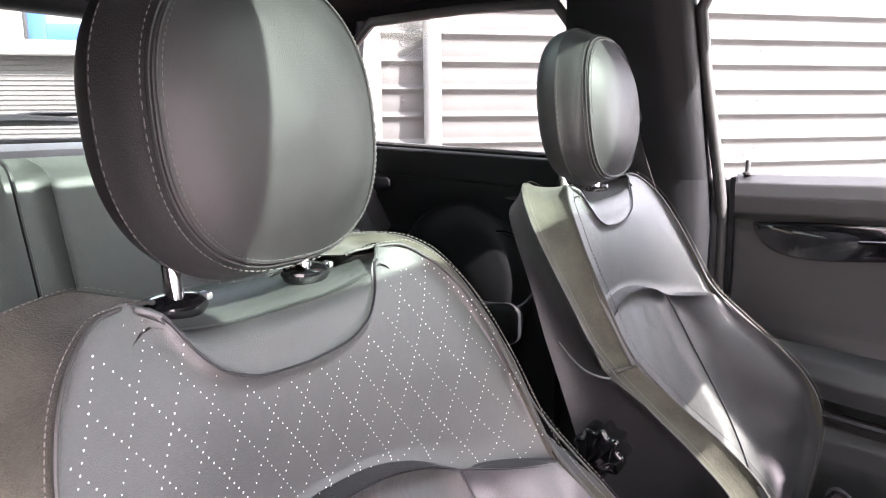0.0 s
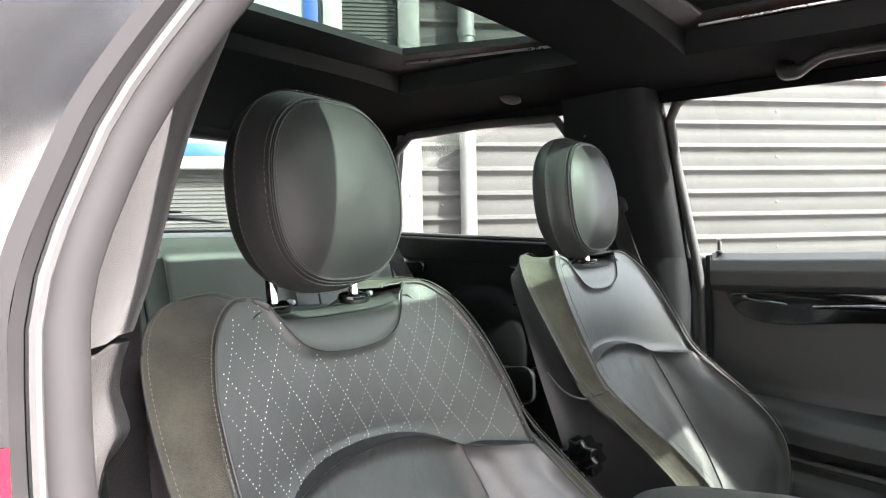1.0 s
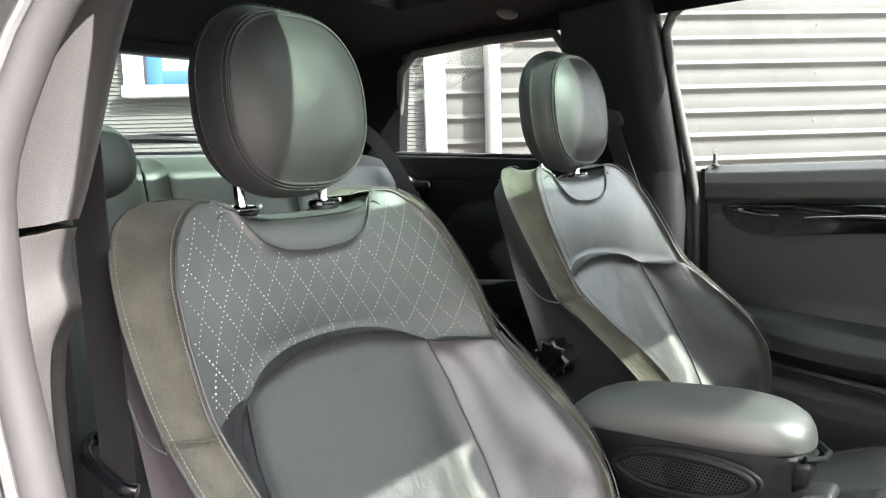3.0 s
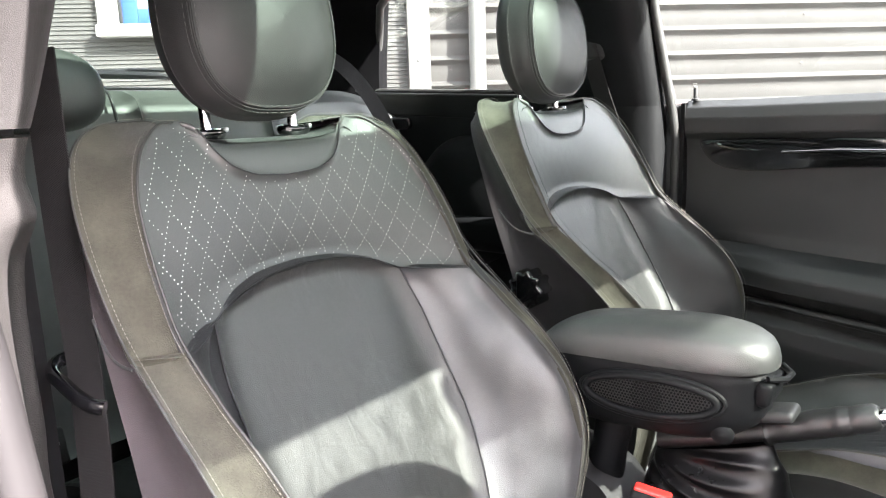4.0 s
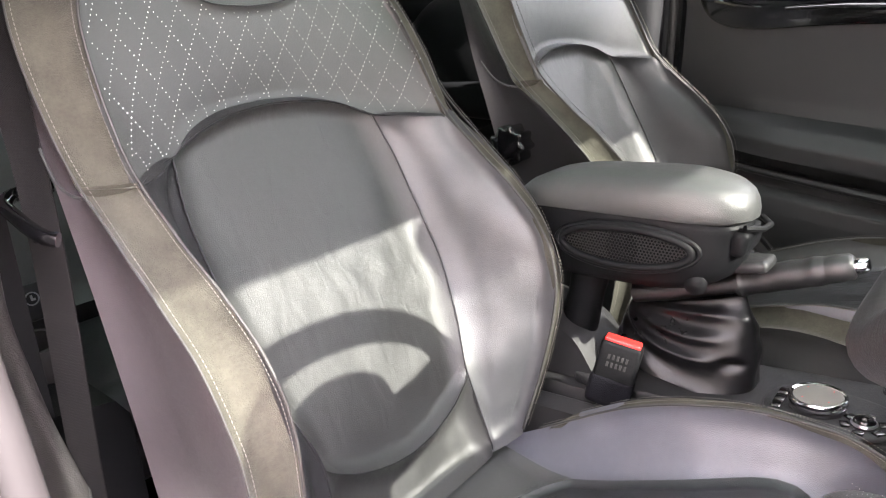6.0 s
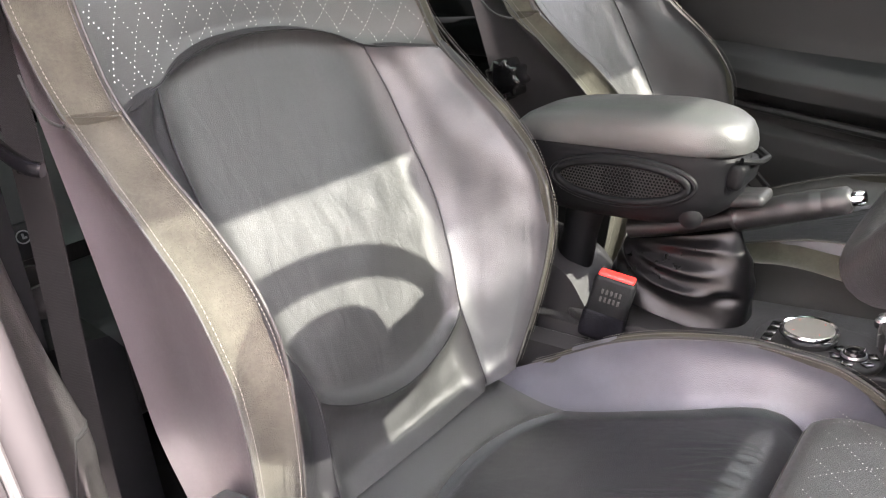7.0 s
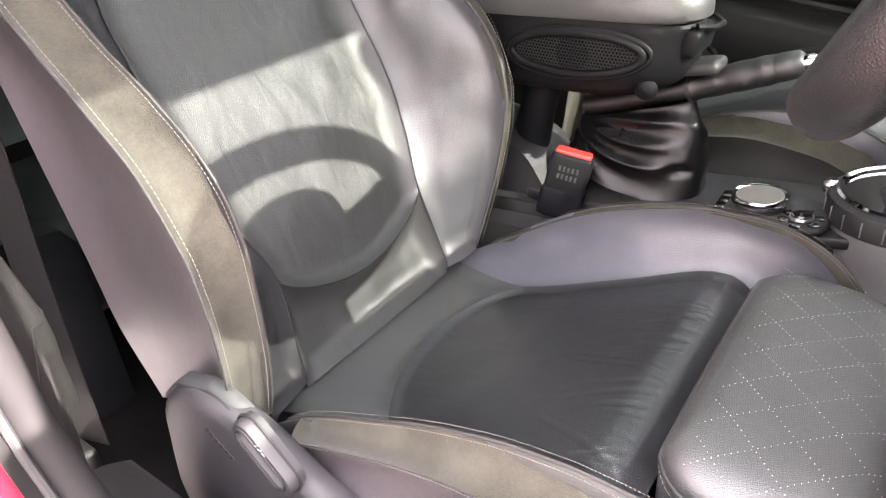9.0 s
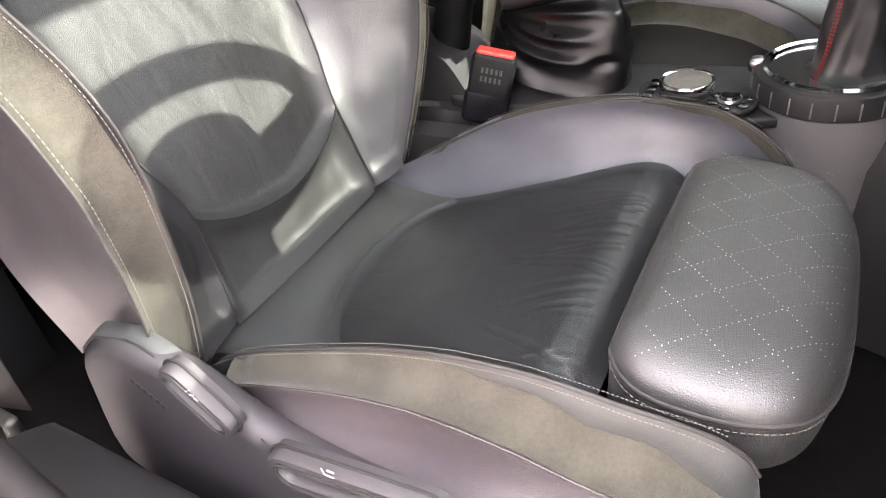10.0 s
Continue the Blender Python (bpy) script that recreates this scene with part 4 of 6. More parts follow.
UP_X = pchip([0.765, 0.81, 0.884, 0.943, 0.974, 0.986], [-0.268, -0.294, -0.335, -0.370, -0.395, -0.412])
UP_Z = pchip([0.0, 0.128, 0.165, 0.197, 0.217, 0.2235, 0.224], [0.986, 0.986, 0.974, 0.943, 0.884, 0.81, 0.766])
ARCH = pchip([0.0, 0.05, 0.10, 0.135, 0.148, 0.175, 0.2245], [0.806, 0.803, 0.793, 0.779, 0.773, 0.771, 0.765])
BIB = pchip([0.0, 0.04, 0.075, 0.096, 0.106, 0.115, 0.128], [0.915, 0.918, 0.930, 0.952, 0.970, 0.980, 0.986])
LOW_SEAM = pchip([0.0, 0.03, 0.06, 0.085, 0.105, 0.12, 0.13], [0.401, 0.4035, 0.410, 0.418, 0.428, 0.437, 0.446])


def upper_front_x(w, z):
    r = np.clip(np.abs(w) / UP_W(z), 0, 1)
    tuck = 0.008 * np.exp(-np.clip(z - ARCH(np.abs(w)), 0, 1) / 0.022) * (1 - r ** 4)
    return TOP_X(z) + (UP_X(z) - TOP_X(z)) * r ** 2.4 - tuck


def upper_panel(s, t):
    w = 0.2238 * np.sin((s - 0.5) * math.pi)
    lo, hi = ARCH(np.abs(w)), np.where(np.abs(w) < 0.128, BIB(np.abs(w)), UP_Z(np.abs(w)))
    z = lo + (hi - lo) * t
    return np.stack([upper_front_x(w, z), w, z], -1)


def centre_panel(s, t):
    k = 2 * s - 1
    z = LOW_SEAM(np.abs(k) * 0.13) + (ARCH(np.abs(k) * 0.148) - LOW_SEAM(np.abs(k) * 0.13)) * t
    w = k * CREASE_W(z)
    return np.stack([MID_X(z) + (CREASE_X(z) - MID_X(z)) * k ** 2, w, z], -1)


def low_panel(s, t):
    k = 2 * s - 1
    z = 0.318 + (LOW_SEAM(np.abs(k) * 0.13) - 0.318) * t
    w = k * CREASE_W(z)
    return np.stack([MID_X(z) + (CREASE_X(z) - MID_X(z)) * k ** 2, w, z], -1)


def bolster_face(sg, tuck):
    """tuck: how far the inner edge is drawn in beside the centre panel."""
    def fn(s, t):
        z0, z1 = 0.325 + (0.773 - 0.325) * t, 0.325 + (0.765 - 0.325) * t
        z = z0 + (z1 - z0) * s
        x = CREASE_X(z) + (PIPE_X(z) - CREASE_X(z)) * (0.45 * s + 0.55 * (1 - (1 - s) ** 2.2))
        w = CREASE_W(z) + (PIPE_W(z) - CREASE_W(z)) * s
        x = x - tuck * np.exp(-s / 0.16) * np.clip((t - 0.20) / 0.35, 0, 1) * np.clip((1 - t) / 0.05, 0, 1)
        return np.stack([x, sg * w, z], -1)
    return fn


def suede_low(sg):
    def fn(s, t):
        z = 0.335 + 0.435 * t
        x = PIPE_X(z) + (SEAM_X(z) - PIPE_X(z)) * s
        w = PIPE_W(z) + (SEAM_W(z) - PIPE_W(z)) * s
        return np.stack([x, sg * w, z], -1)
    return fn


def between(a, b, sg):
    def fn(s, t):
        p = a(t) + (b(t) - a(t)) * s[..., None]
        return p * np.array([1, sg, 1])
    return fn


def bib_panel(s, t):
    w = 0.124 * np.sin((s - 0.5) * math.pi)
    z0 = BIB(np.abs(w))
    x0 = upper_front_x(w, z0)
    up = (np.abs(w) / 0.124) ** 3.5
    p = [np.stack([x0, w, z0], -1), np.stack([-0.386 - 0.012 * up, w, 0.962 + 0.016 * up], -1), np.stack([-0.402 - 0.015 * up, w, 0.976 - 0.002 * up], -1), np.stack([-0.515 + 0 * w, w, 0.950 + 0.012 * up], -1)]
    b = [(1 - t) ** 3, 3 * t * (1 - t) ** 2, 3 * t * t * (1 - t), t ** 3]
    return sum(q * k[..., None] for q, k in zip(p, b))


def saddle(s, t):
    """The leather that closes the top of the backrest under the bib and the shoulders."""
    w = 0.165 * (2 * s - 1)
    z = 0.956 + 0.016 * np.clip(np.abs(w) / 0.124, 0, 1) ** 3.5 - 0.036 * np.clip((np.abs(w) - 0.118) / 0.047, 0, 1)
    return np.stack([-0.398 - 0.085 * t, w, z - 0.010 * t ** 2], -1)


def arch_front(w):
    """The top edge of the centre panel and the bolsters under the arch."""
    k = np.abs(w)
    z = ARCH(k)
    inner = MID_X(z) + (CREASE_X(z) - MID_X(z)) * np.clip(k / 0.148, 0, 1) ** 2
    q = np.clip((k - 0.148) / 0.0765, 0, 1)
    outer = CREASE_X(z) + (PIPE_X(z) - CREASE_X(z)) * (0.45 * q + 0.55 * (1 - (1 - q) ** 2.2))
    return np.stack([np.where(k < 0.148, inner, outer), w, z], -1)


def arch_shelf(s, t):
    """The gusset that joins the shoulder panel to the cushions below it."""
    w = 0.2235 * (2 * s - 1)
    z = ARCH(np.abs(w))
    back = np.stack([upper_front_x(w, z) - 0.004, w, z + 0.003], -1)
    return back + (arch_front(w) + np.array([0.001, 0, -0.002]) - back) * t[..., None]


def shoulder_puff(s, t):
    """The suede shoulder runs out flat beside the bib."""
    return np.interp(t, [0, 0.70, 0.90, 1], [0.012, 0.012, 0.006, 0.0])


def inner_puff(s, t):
    return np.interp(t, [0, 0.58, 0.76, 1], [0.016, 0.016, 0.003, 0.0])


def side_puff(s, t):
    """The side leather is full beside the cushion and lies flat beside the shoulder."""
    return np.interp(t, [0, 0.42, 0.60, 0.72, 1], [0.020, 0.020, 0.009, 0.003, 0.002])


def back_shell(s, t):
    e = BACK_EDGE(np.minimum(t, 1.0))
    k = 2 * s - 1
    return np.stack([e[..., 0] - 0.035 * (1 - k ** 2), e[..., 1] * k, e[..., 2]], -1)


def headrest_surface(phi, th):
    """A pillow with its short axis ahead; phi runs from front to back."""
    sp, cp = np.sin(phi), np.cos(phi)
    x = np.where(sp > 0, 0.073, 0.047) * np.sign(sp) * np.abs(sp) ** 0.80
    r = np.abs(cp) ** 0.72
    c, s = np.cos(th), np.sin(th)
    y = r * np.sign(c) * np.abs(c) ** 0.72
    z = r * np.sign(s) * np.abs(s) ** 0.80
    taper = 1 - 0.10 * np.clip(z, 0, 1) ** 2 - 0.07 * np.clip(-z, 0, 1) ** 3
    lean = 0.012 * z
    return np.stack([x - lean + 0.010 * (1 - z * z) * (sp > 0) * sp, 0.1195 * y * taper, 0.120 * z], -1)


def headrest(y0, dz, seat_label):
    ob = thing("headrest", (-0.44, y0, 0.985 + dz), seat_label, "headrest", "front headrests")
    at = np.array([-0.442, y0 - 0.004, 1.100 + dz])
    p1, p2 = 0.60, 0.06

    def sheet(a, b, puff, nv, flip=False):
        def fn(s, t):
            return headrest_surface(b + (a - b) * t, s * 2 * math.pi) + at
        return patch(fn, 73, nv, puff, 0.1, 0.30, (0, 0, 1, 1), flip=True)

    part("front_pad", sheet(math.pi / 2 - 0.00001, p1, 0.004, 20), LEATHER_BLACK, ob)
    part("side_band", sheet(p1, p2, 0.003, 12), LEATHER_BLACK, ob)
    part("rear_pad", sheet(p2, -math.pi / 2 + 0.00001, 0.003, 16), LEATHER_BLACK, ob)
    th = np.linspace(0, 2 * math.pi, 100, endpoint=False)
    for ph in (p1 + 0.03, p1 - 0.03):
        part("piping", tube(headrest_surface(np.full(100, ph), th) * 1.002 + at, 0.0012, 6, True), LEATHER_BLACK, ob)
    for ph, mat in ((p1 + 0.075, THREAD_DARK), (p1 - 0.085, THREAD_DARK), (p2 + 0.03, THREAD_DARK)):
        part("stitching", dashes(lambda t, ph=ph: headrest_surface(np.full(len(t), ph), t * 2 * math.pi) * 1.011 + at, 130, 0.6, 0.0006), mat, ob, kind="stuff")
    for sg in (-1, 1):
        yp = y0 - 0.004 + sg * 0.066
        part("post", tube([(-0.436, yp, 0.94 + dz), (-0.446, yp, 1.045 + dz)], 0.0068, 16), CHROME, ob, "chrome headrest post")
        guide = part("post_guide", moved(lathe([(0.019, -0.004), (0.0215, 0.001), (0.0205, 0.0055), (0.0165, 0.0075), (0.010, 0.0075), (0.0085, 0.005)], 28), pose(-0.438, yp, 0.966 + dz, 0, 6, 0) @ Matrix.Diagonal((0.85, 1.15, 1.0, 1.0))), GLOSS, ob, "gloss black post guide")
        part("release_pin", moved(rbox(0.010, 0.006, 0.006, 0.002, 2), pose(-0.430, yp + 0.020, 0.972 + dz)), SATIN, guide, "small metal release pin")
    return ob


# Cushion control lines, by the distance ahead.
CUSH_MID = pchip([-0.14, -0.05, 0.0, 0.10, 0.150, 0.185, 0.208, 0.224, 0.238, 0.251, 0.261, 0.268], [0.322, 0.336, 0.352, 0.395, 0.4165, 0.4315, 0.4400, 0.4435, 0.4430, 0.4375, 0.429, 0.418])
CREST_IN = pchip([-0.12, -0.042, 0.038, 0.108, 0.203, 0.262, 0.308, 0.352, 0.382, 0.405, 0.416], [0.325, 0.378, 0.430, 0.461, 0.486, 0.489, 0.478, 0.453, 0.418, 0.360, 0.31])
CREST_OUT = pchip([-0.12, -0.06, 0.034, 0.115, 0.189, 0.252, 0.315, 0.350, 0.374, 0.388, 0.395], [0.317, 0.364, 0.412, 0.447, 0.468, 0.475, 0.473, 0.464, 0.447, 0.424, 0.395])
SUEDE_DROP = pchip([-0.08, 0.0, 0.135, 0.226, 0.30, 0.36, 0.395], [0.004, 0.009, 0.022, 0.038, 0.048, 0.050, 0.040])
CUSH_W = pchip([-0.06, -0.02, 0.05, 0.13, 0.20, 0.268], [0.142, 0.143, 0.146, 0.154, 0.166, 0.176])


def seat(y0, dz, outer, label):
    """One front seat. outer: +1 or -1, the side of the car's door."""
    ob = thing("front_seat", (0.05, y0, 0.15 + dz), label, "car seat", "front seats")
    here = np.array([0, y0, dz])

    def put(vf):
        return vf[0] + here, vf[1]

    back = part("backrest", put(patch(back_shell, 24, 40, 0.0, flip=False)), LEATHER_DARK, ob, "black backrest shell")
    part("centre_panel", put(patch(centre_panel, 150, 130, 0.016, 0.115, 0.050, flip=True, wrinkle=0.0016, wscale=26)), LEATHER_WORN, back, "worn smooth grey leather backrest centre")
    part("lumbar_panel", put(patch(low_panel, 50, 24, 0.024, 0.10, 0.40, flip=True, wrinkle=0.004, wscale=22)), LEATHER_WORN, back)
    part("upper_panel", put(patch(upper_panel, 90, 60, 0.007, 0.07, 0.12, flip=True)), LEATHER, back, "perforated grey leather shoulder panel")
    part("bib_panel", put(patch(bib_panel, 60, 40, 0.003, 0.20, 0.10, flip=True)), LEATHER, back)
    part("saddle_backing", put(patch(saddle, 50, 14, flip=True)), LEATHER, back)
    part("arch_gusset", put(patch(arch_shelf, 90, 6, flip=True)), LEATHER_DARK, back)
    for sg in (-1, 1):
        flip = sg > 0
        # Door-side bolster is coloured dark for its shade, the inner one paler for light.
        part("bolster", put(patch(bolster_face(sg, 0.002 if sg == outer else 0.016), 44, 70, 0.015, 0.24, 0.10, flip=flip, wrinkle=0.003, wscale=20)), LEATHER_DARK if sg == outer else LEATHER_WING_LIT, back, "grey leather side bolster")
        part("suede_strip", put(patch(suede_low(sg), 16, 110, 0.013, 0.40, 0.005, flip=flip)), SUEDE, back, "grey-brown suede edge")
        part("suede_shoulder", put(patch(between(UP_PIPE, UP_SEAM, sg), 20, 90, shoulder_puff, 0.50, 0.010, flip=flip, sides=(1, 1, 1, 0))), SUEDE, back, "grey-brown suede shoulder")
        # Door light is coloured into the outer flank, shade into the inner one.
        part("side_panel", put(patch(between(SIDE_SEAM, BACK_EDGE, sg), 24, 70, side_puff if sg == outer else inner_puff, 0.45, 0.05, (1, 1, 0, 0), flip=flip)), LEATHER_FLANK_LIT if sg == outer else LEATHER_DARK, back, "smooth side leather")
        z = np.linspace(0.335, 0.765, 60)
        low = np.stack([PIPE_X(z), sg * PIPE_W(z), z], -1)
        up = UP_PIPE(np.linspace(0, 1, 40)) * np.array([1, sg, 1])
        line = path(np.concatenate([low[::6], up[3::5], up[-1:]]))
        part("piping", put(tube(line(np.linspace(0, 1, 140)) + np.array([0.0005, 0, 0.0]), 0.0017, 8)), PIPING, back)

        def beside(off, fwd, sg=sg, line=line):
            return lambda t: line(t) + np.array([fwd, sg * off, 0.003]) + here
        part("stitching", dashes(beside(0.0075, 0.0045), 190, 0.60, 0.00050), THREAD, back, kind="stuff")
        if sg != outer:
            part("stitching", dashes(beside(-0.006, 0.006), 150, 0.6, 0.0007), THREAD_DARK, back, kind="stuff")
        seam2 = path(np.concatenate([np.stack([SEAM_X(z), sg * SEAM_W(z), z], -1)[::6], (UP_SEAM(np.linspace(0.1, 1, 10)) * np.array([1, sg, 1]))]))
        part("stitching", dashes(lambda t, seam2=seam2, sg=sg: seam2(t) + np.array([0.006, -sg * 0.003, 0.003]) + here, 180, 0.60, 0.00048), THREAD, back, kind="stuff")
        part("seam_cord", put(tube(seam2(np.linspace(0, 1, 90)), 0.0012, 6)), PIPING, back)
        cs = np.linspace(0.02, 0.60, 16)
        ct = 0.565 + 0.12 * cs ** 1.6
        cq = SIDE_SEAM(ct) + (BACK_EDGE(ct) - SIDE_SEAM(ct)) * cs[:, None]
        cq[:, 1] += 0.92 * (side_puff(cs, ct) if sg == outer else inner_puff(cs, ct)) * (1 - (1 - np.clip(cs / 0.45, 0, 1)) ** 2.4) * (1 - (1 - np.clip((1 - cs) / 0.45, 0, 1)) ** 2.4)
        cord = path(cq * np.array([1, sg, 1]))
        part("seam_cord", put(tube(cord(np.linspace(0, 1, 24)), 0.0016, 8)), LEATHER, back)
    wb = np.linspace(-0.116, 0.116, 60)
    bz = BIB(np.abs(wb))
    part("seam_cord", put(tube(np.stack([upper_front_x(wb, bz) + 0.0015, wb, bz], -1), 0.0012, 6)), LEATHER_DARK, back)
    wa = np.linspace(-0.222, 0.222, 90)
    az = ARCH(np.abs(wa))
    part("seam_cord", put(tube(np.stack([upper_front_x(wa, az) + 0.002, wa, az], -1), 0.0012, 6)), LEATHER_DARK, back)

    for sg in (-1, 1):
        zc = np.linspace(0.33, 0.772, 50)
        part("seam_cord", put(tube(np.stack([CREASE_X(zc) + 0.001, sg * CREASE_W(zc), zc], -1), 0.0012, 6)), LEATHER_DARK, back)
    wl2 = np.linspace(-0.128, 0.128, 40)
    zl = LOW_SEAM(np.abs(wl2))
    kk = (wl2 / CREASE_W(zl)) ** 2
    part("seam_cord", put(tube(np.stack([MID_X(zl) + (CREASE_X(zl) - MID_X(zl)) * kk + 0.001, wl2, zl], -1), 0.0010, 6)), LEATHER_DARK, back)

    # Pale perforations in a diamond net, laid on the stuffed shoulder panel.
    dots = []
    a6 = np.linspace(0, 2 * np.pi, 6, endpoint=False)
    for fam in (-1, 1):
        for k in range(-16, 17):
            for i in range(-27, 27):
                z = 0.87 + i * 0.00485
                w = k * 0.0330 + fam * (z - 0.87) * 0.68
                if abs(w) > 0.219:
                    continue
                lo = float(ARCH(abs(w))) + 0.004
                hi = float(BIB(abs(w))) if abs(w) < 0.128 else float(UP_Z(abs(w)))
                if not lo < z < hi - 0.006:
                    continue
                wing = math.asin(max(-1, min(1, w / 0.2238))) / math.pi + 0.5
                t = (z - lo) / (hi - lo)
                ed = lambda d, e: 1 - (1 - min(max(d / e, 0), 1)) ** 2.4
                x = float(upper_front_x(np.array(w), np.array(z))) + 0.0071 * ed(wing, 0.07) * ed(1 - wing, 0.07) * ed(t, 0.12) * ed(1 - t, 0.12) + 0.0004
                r = (0.00068 if k % 2 else 0.00056) * random.uniform(0.85, 1.1)
                ring = np.stack([np.zeros(6), r * np.cos(a6), r * 1.2 * np.sin(a6)], -1) + np.array([x, w, z])
                dots.append((np.concatenate([ring, [[x + 0.0007, w, z]]]), [(j, (j + 1) % 6, 6) for j in range(6)]))
    # The passenger's dots take the darker copy, with the shade coloured in.
    part("perforation_net", put(merge(dots)), DOT if outer < 0 else DOT_SHADED, back, "perforation dots in a diamond net", kind="stuff")

    # Cushion.
    base = part("cushion", put(moved(rbox(0.54, 0.45, 0.11, 0.03), pose(0.11, 0, 0.243))), LEATHER_DARK, ob, "dark leather seat cushion")

    def crest(x, sg):
        return CREST_OUT(x) if sg == outer else CREST_IN(x)

    def drop(sg):
        return 1.0 if sg == outer or y0 > 0 else 0.45

    folds = [(random.uniform(-0.155, 0.155), random.uniform(-0.5, 0.5), random.uniform(0.12, 0.21), random.uniform(0.245, 0.262), random.uniform(0.0003, 0.0008)) for _ in range(30)]

    def insert(s, t):
        k = 2 * s - 1
        x0 = -0.052 + 0.048 * np.abs(k) ** 2.2
        x = x0 + (0.268 - x0) * t
        sag = 0.004 * (1 - k * k) * np.clip((0.2 - x) / 0.2, 0, 1) * np.clip((x - x0) / 0.10, 0, 1)
        w = k * CUSH_W(x)
        cut = 0.0
        for w0, slope, x1, x2, d in folds:
            cut = cut + d * np.exp(-((w - w0 - slope * (x - 0.23)) / 0.0026) ** 2) * np.clip((x - x1) / 0.02, 0, 1) * np.clip((x2 - x) / 0.012, 0, 1)
        return np.stack([x, w, CUSH_MID(x) - sag - 0.012 * k ** 4 - cut], -1)

    def rear_strip(s, t):
        k = 2 * s - 1
        x1 = -0.052 + 0.048 * np.abs(k) ** 2.2
        x = -0.150 + (x1 + 0.150) * t
        w = k * (0.185 + (CUSH_W(x1) - 0.185) * t)
        return np.stack([x, w, CUSH_MID(x) - 0.012 * k ** 4], -1)

    part("cushion_centre", put(patch(insert, 230, 120, 0.008, 0.06, 0.045, wrinkle=0.0016, wscale=14)), LEATHER_SEAT, base, "creased dark leather seat centre")
    part("cushion_rear", put(patch(rear_strip, 40, 24, 0.010, 0.06, 0.30)), LEATHER, base)
    for sg in (-1, 1):
        def inner(s, t, sg=sg):
            x = -0.150 + 0.545 * t
            w0 = CUSH_W(np.clip(x, -0.06, 0.265)) - 0.001 + 0.02 * np.clip((-0.02 - x) / 0.13, 0, 1)
            w1 = 0.203 - 0.026 * np.clip((x - 0.29) / 0.105, 0, 1) ** 2
            z0 = CUSH_MID(np.clip(x, -0.14, 0.24)) - 0.030 - 0.4 * np.clip(x - 0.24, 0, 1)
            z1 = crest(x, sg)
            return np.stack([x, sg * (w0 + (w1 - w0) * s), z0 + (z1 - z0) * s], -1)

        def suede_c(s, t, sg=sg):
            x = -0.070 + 0.465 * t
            tail = 0.030 * (1 - np.clip(t / 0.07, 0, 1)) ** 2
            w1 = 0.203 - 0.026 * np.clip((x - 0.29) / 0.105, 0, 1) ** 2 - 0.4 * tail
            w2 = 0.238 - 0.050 * np.clip((x - 0.29) / 0.105, 0, 1) ** 2 - tail
            z1 = crest(x, sg)
            z2 = z1 - SUEDE_DROP(x) * drop(sg)
            return np.stack([x, sg * (w1 + (w2 - w1) * s), z1 + (z2 - z1) * s], -1)

        def outer_c(s, t, sg=sg):
            x = -0.070 + 0.465 * t
            w2 = 0.238 - 0.050 * np.clip((x - 0.29) / 0.105, 0, 1) ** 2 - 0.030 * (1 - np.clip(t / 0.07, 0, 1)) ** 2
            z2 = crest(x, sg) - SUEDE_DROP(x) * drop(sg)
            z3 = np.minimum(0.315 + 0.05 * t, z2 - 0.004)
            return np.stack([x, sg * (w2 + 0.004 * s), z2 + (z3 - z2) * s], -1)

        f = sg < 0
        # The inner thigh bolster's paler, bluish tone holds the skylight on it.
        part("cushion_bolster", put(patch(inner, 24, 60, 0.013, 0.40, 0.06, flip=f, wrinkle=0.003, wscale=20)), LEATHER if sg == outer else LEATHER_SIDE_LIT, base, "grey leather thigh bolster")
        part("cushion_suede", put(patch(suede_c, 16, 60, 0.011, 0.50, 0.05, flip=f)), SUEDE, base, "grey-brown suede edge")
        # Flank and driver's inner side are toned paler for the light they catch.
        part("cushion_side", put(patch(outer_c, 14, 60, 0.018, 0.50, 0.05, flip=f)), LEATHER_FLANK_LIT if sg == outer else LEATHER_SIDE_LIT if outer < 0 else LEATHER, base)
        x = np.linspace(-0.09, 0.388, 60)
        w1 = 0.203 - 0.026 * np.clip((x - 0.29) / 0.105, 0, 1) ** 2
        top = np.stack([x, sg * w1, crest(x, sg) + 0.001], -1)
        part("piping", put(tube(top, 0.0017, 8)), PIPING, base)
        ln = path(top[::4])
        part("stitching", dashes(lambda t, ln=ln, sg=sg: ln(t) + np.array([0, sg * 0.008, 0.002]) + here, 140, 0.60, 0.00048), THREAD, base, kind="stuff")
        part("stitching", dashes(lambda t, ln=ln, sg=sg: ln(t) + np.array([0, -sg * 0.006, 0.0005]) + here, 150, 0.6, 0.0005), THREAD, base, kind="stuff")
        x2 = np.linspace(-0.06, 0.386, 50)
        w2 = 0.238 - 0.050 * np.clip((x2 - 0.29) / 0.105, 0, 1) ** 2
        edge = path(np.stack([x2, sg * (w2 + 0.003), crest(x2, sg) + 0.001 - SUEDE_DROP(x2) * drop(sg)], -1)[::4])
        part("stitching", dashes(lambda t, edge=edge: edge(t) + here, 140, 0.60, 0.00048), THREAD, base, kind="stuff")

    # Thigh support that slides ahead of the cushion.
    outline = smooth_outline([(0.268, 0.10), (0.273, 0.142), (0.302, 0.166), (0.355, 0.167), (0.398, 0.150), (0.423, 0.112), (0.433, 0.05), (0.433, -0.05), (0.423, -0.112), (0.398, -0.150), (0.355, -0.167), (0.302, -0.166), (0.273, -0.142), (0.268, -0.10)], 60)
    o = np.array(outline)
    c = np.array([0.354, 0.0])
    rings = []
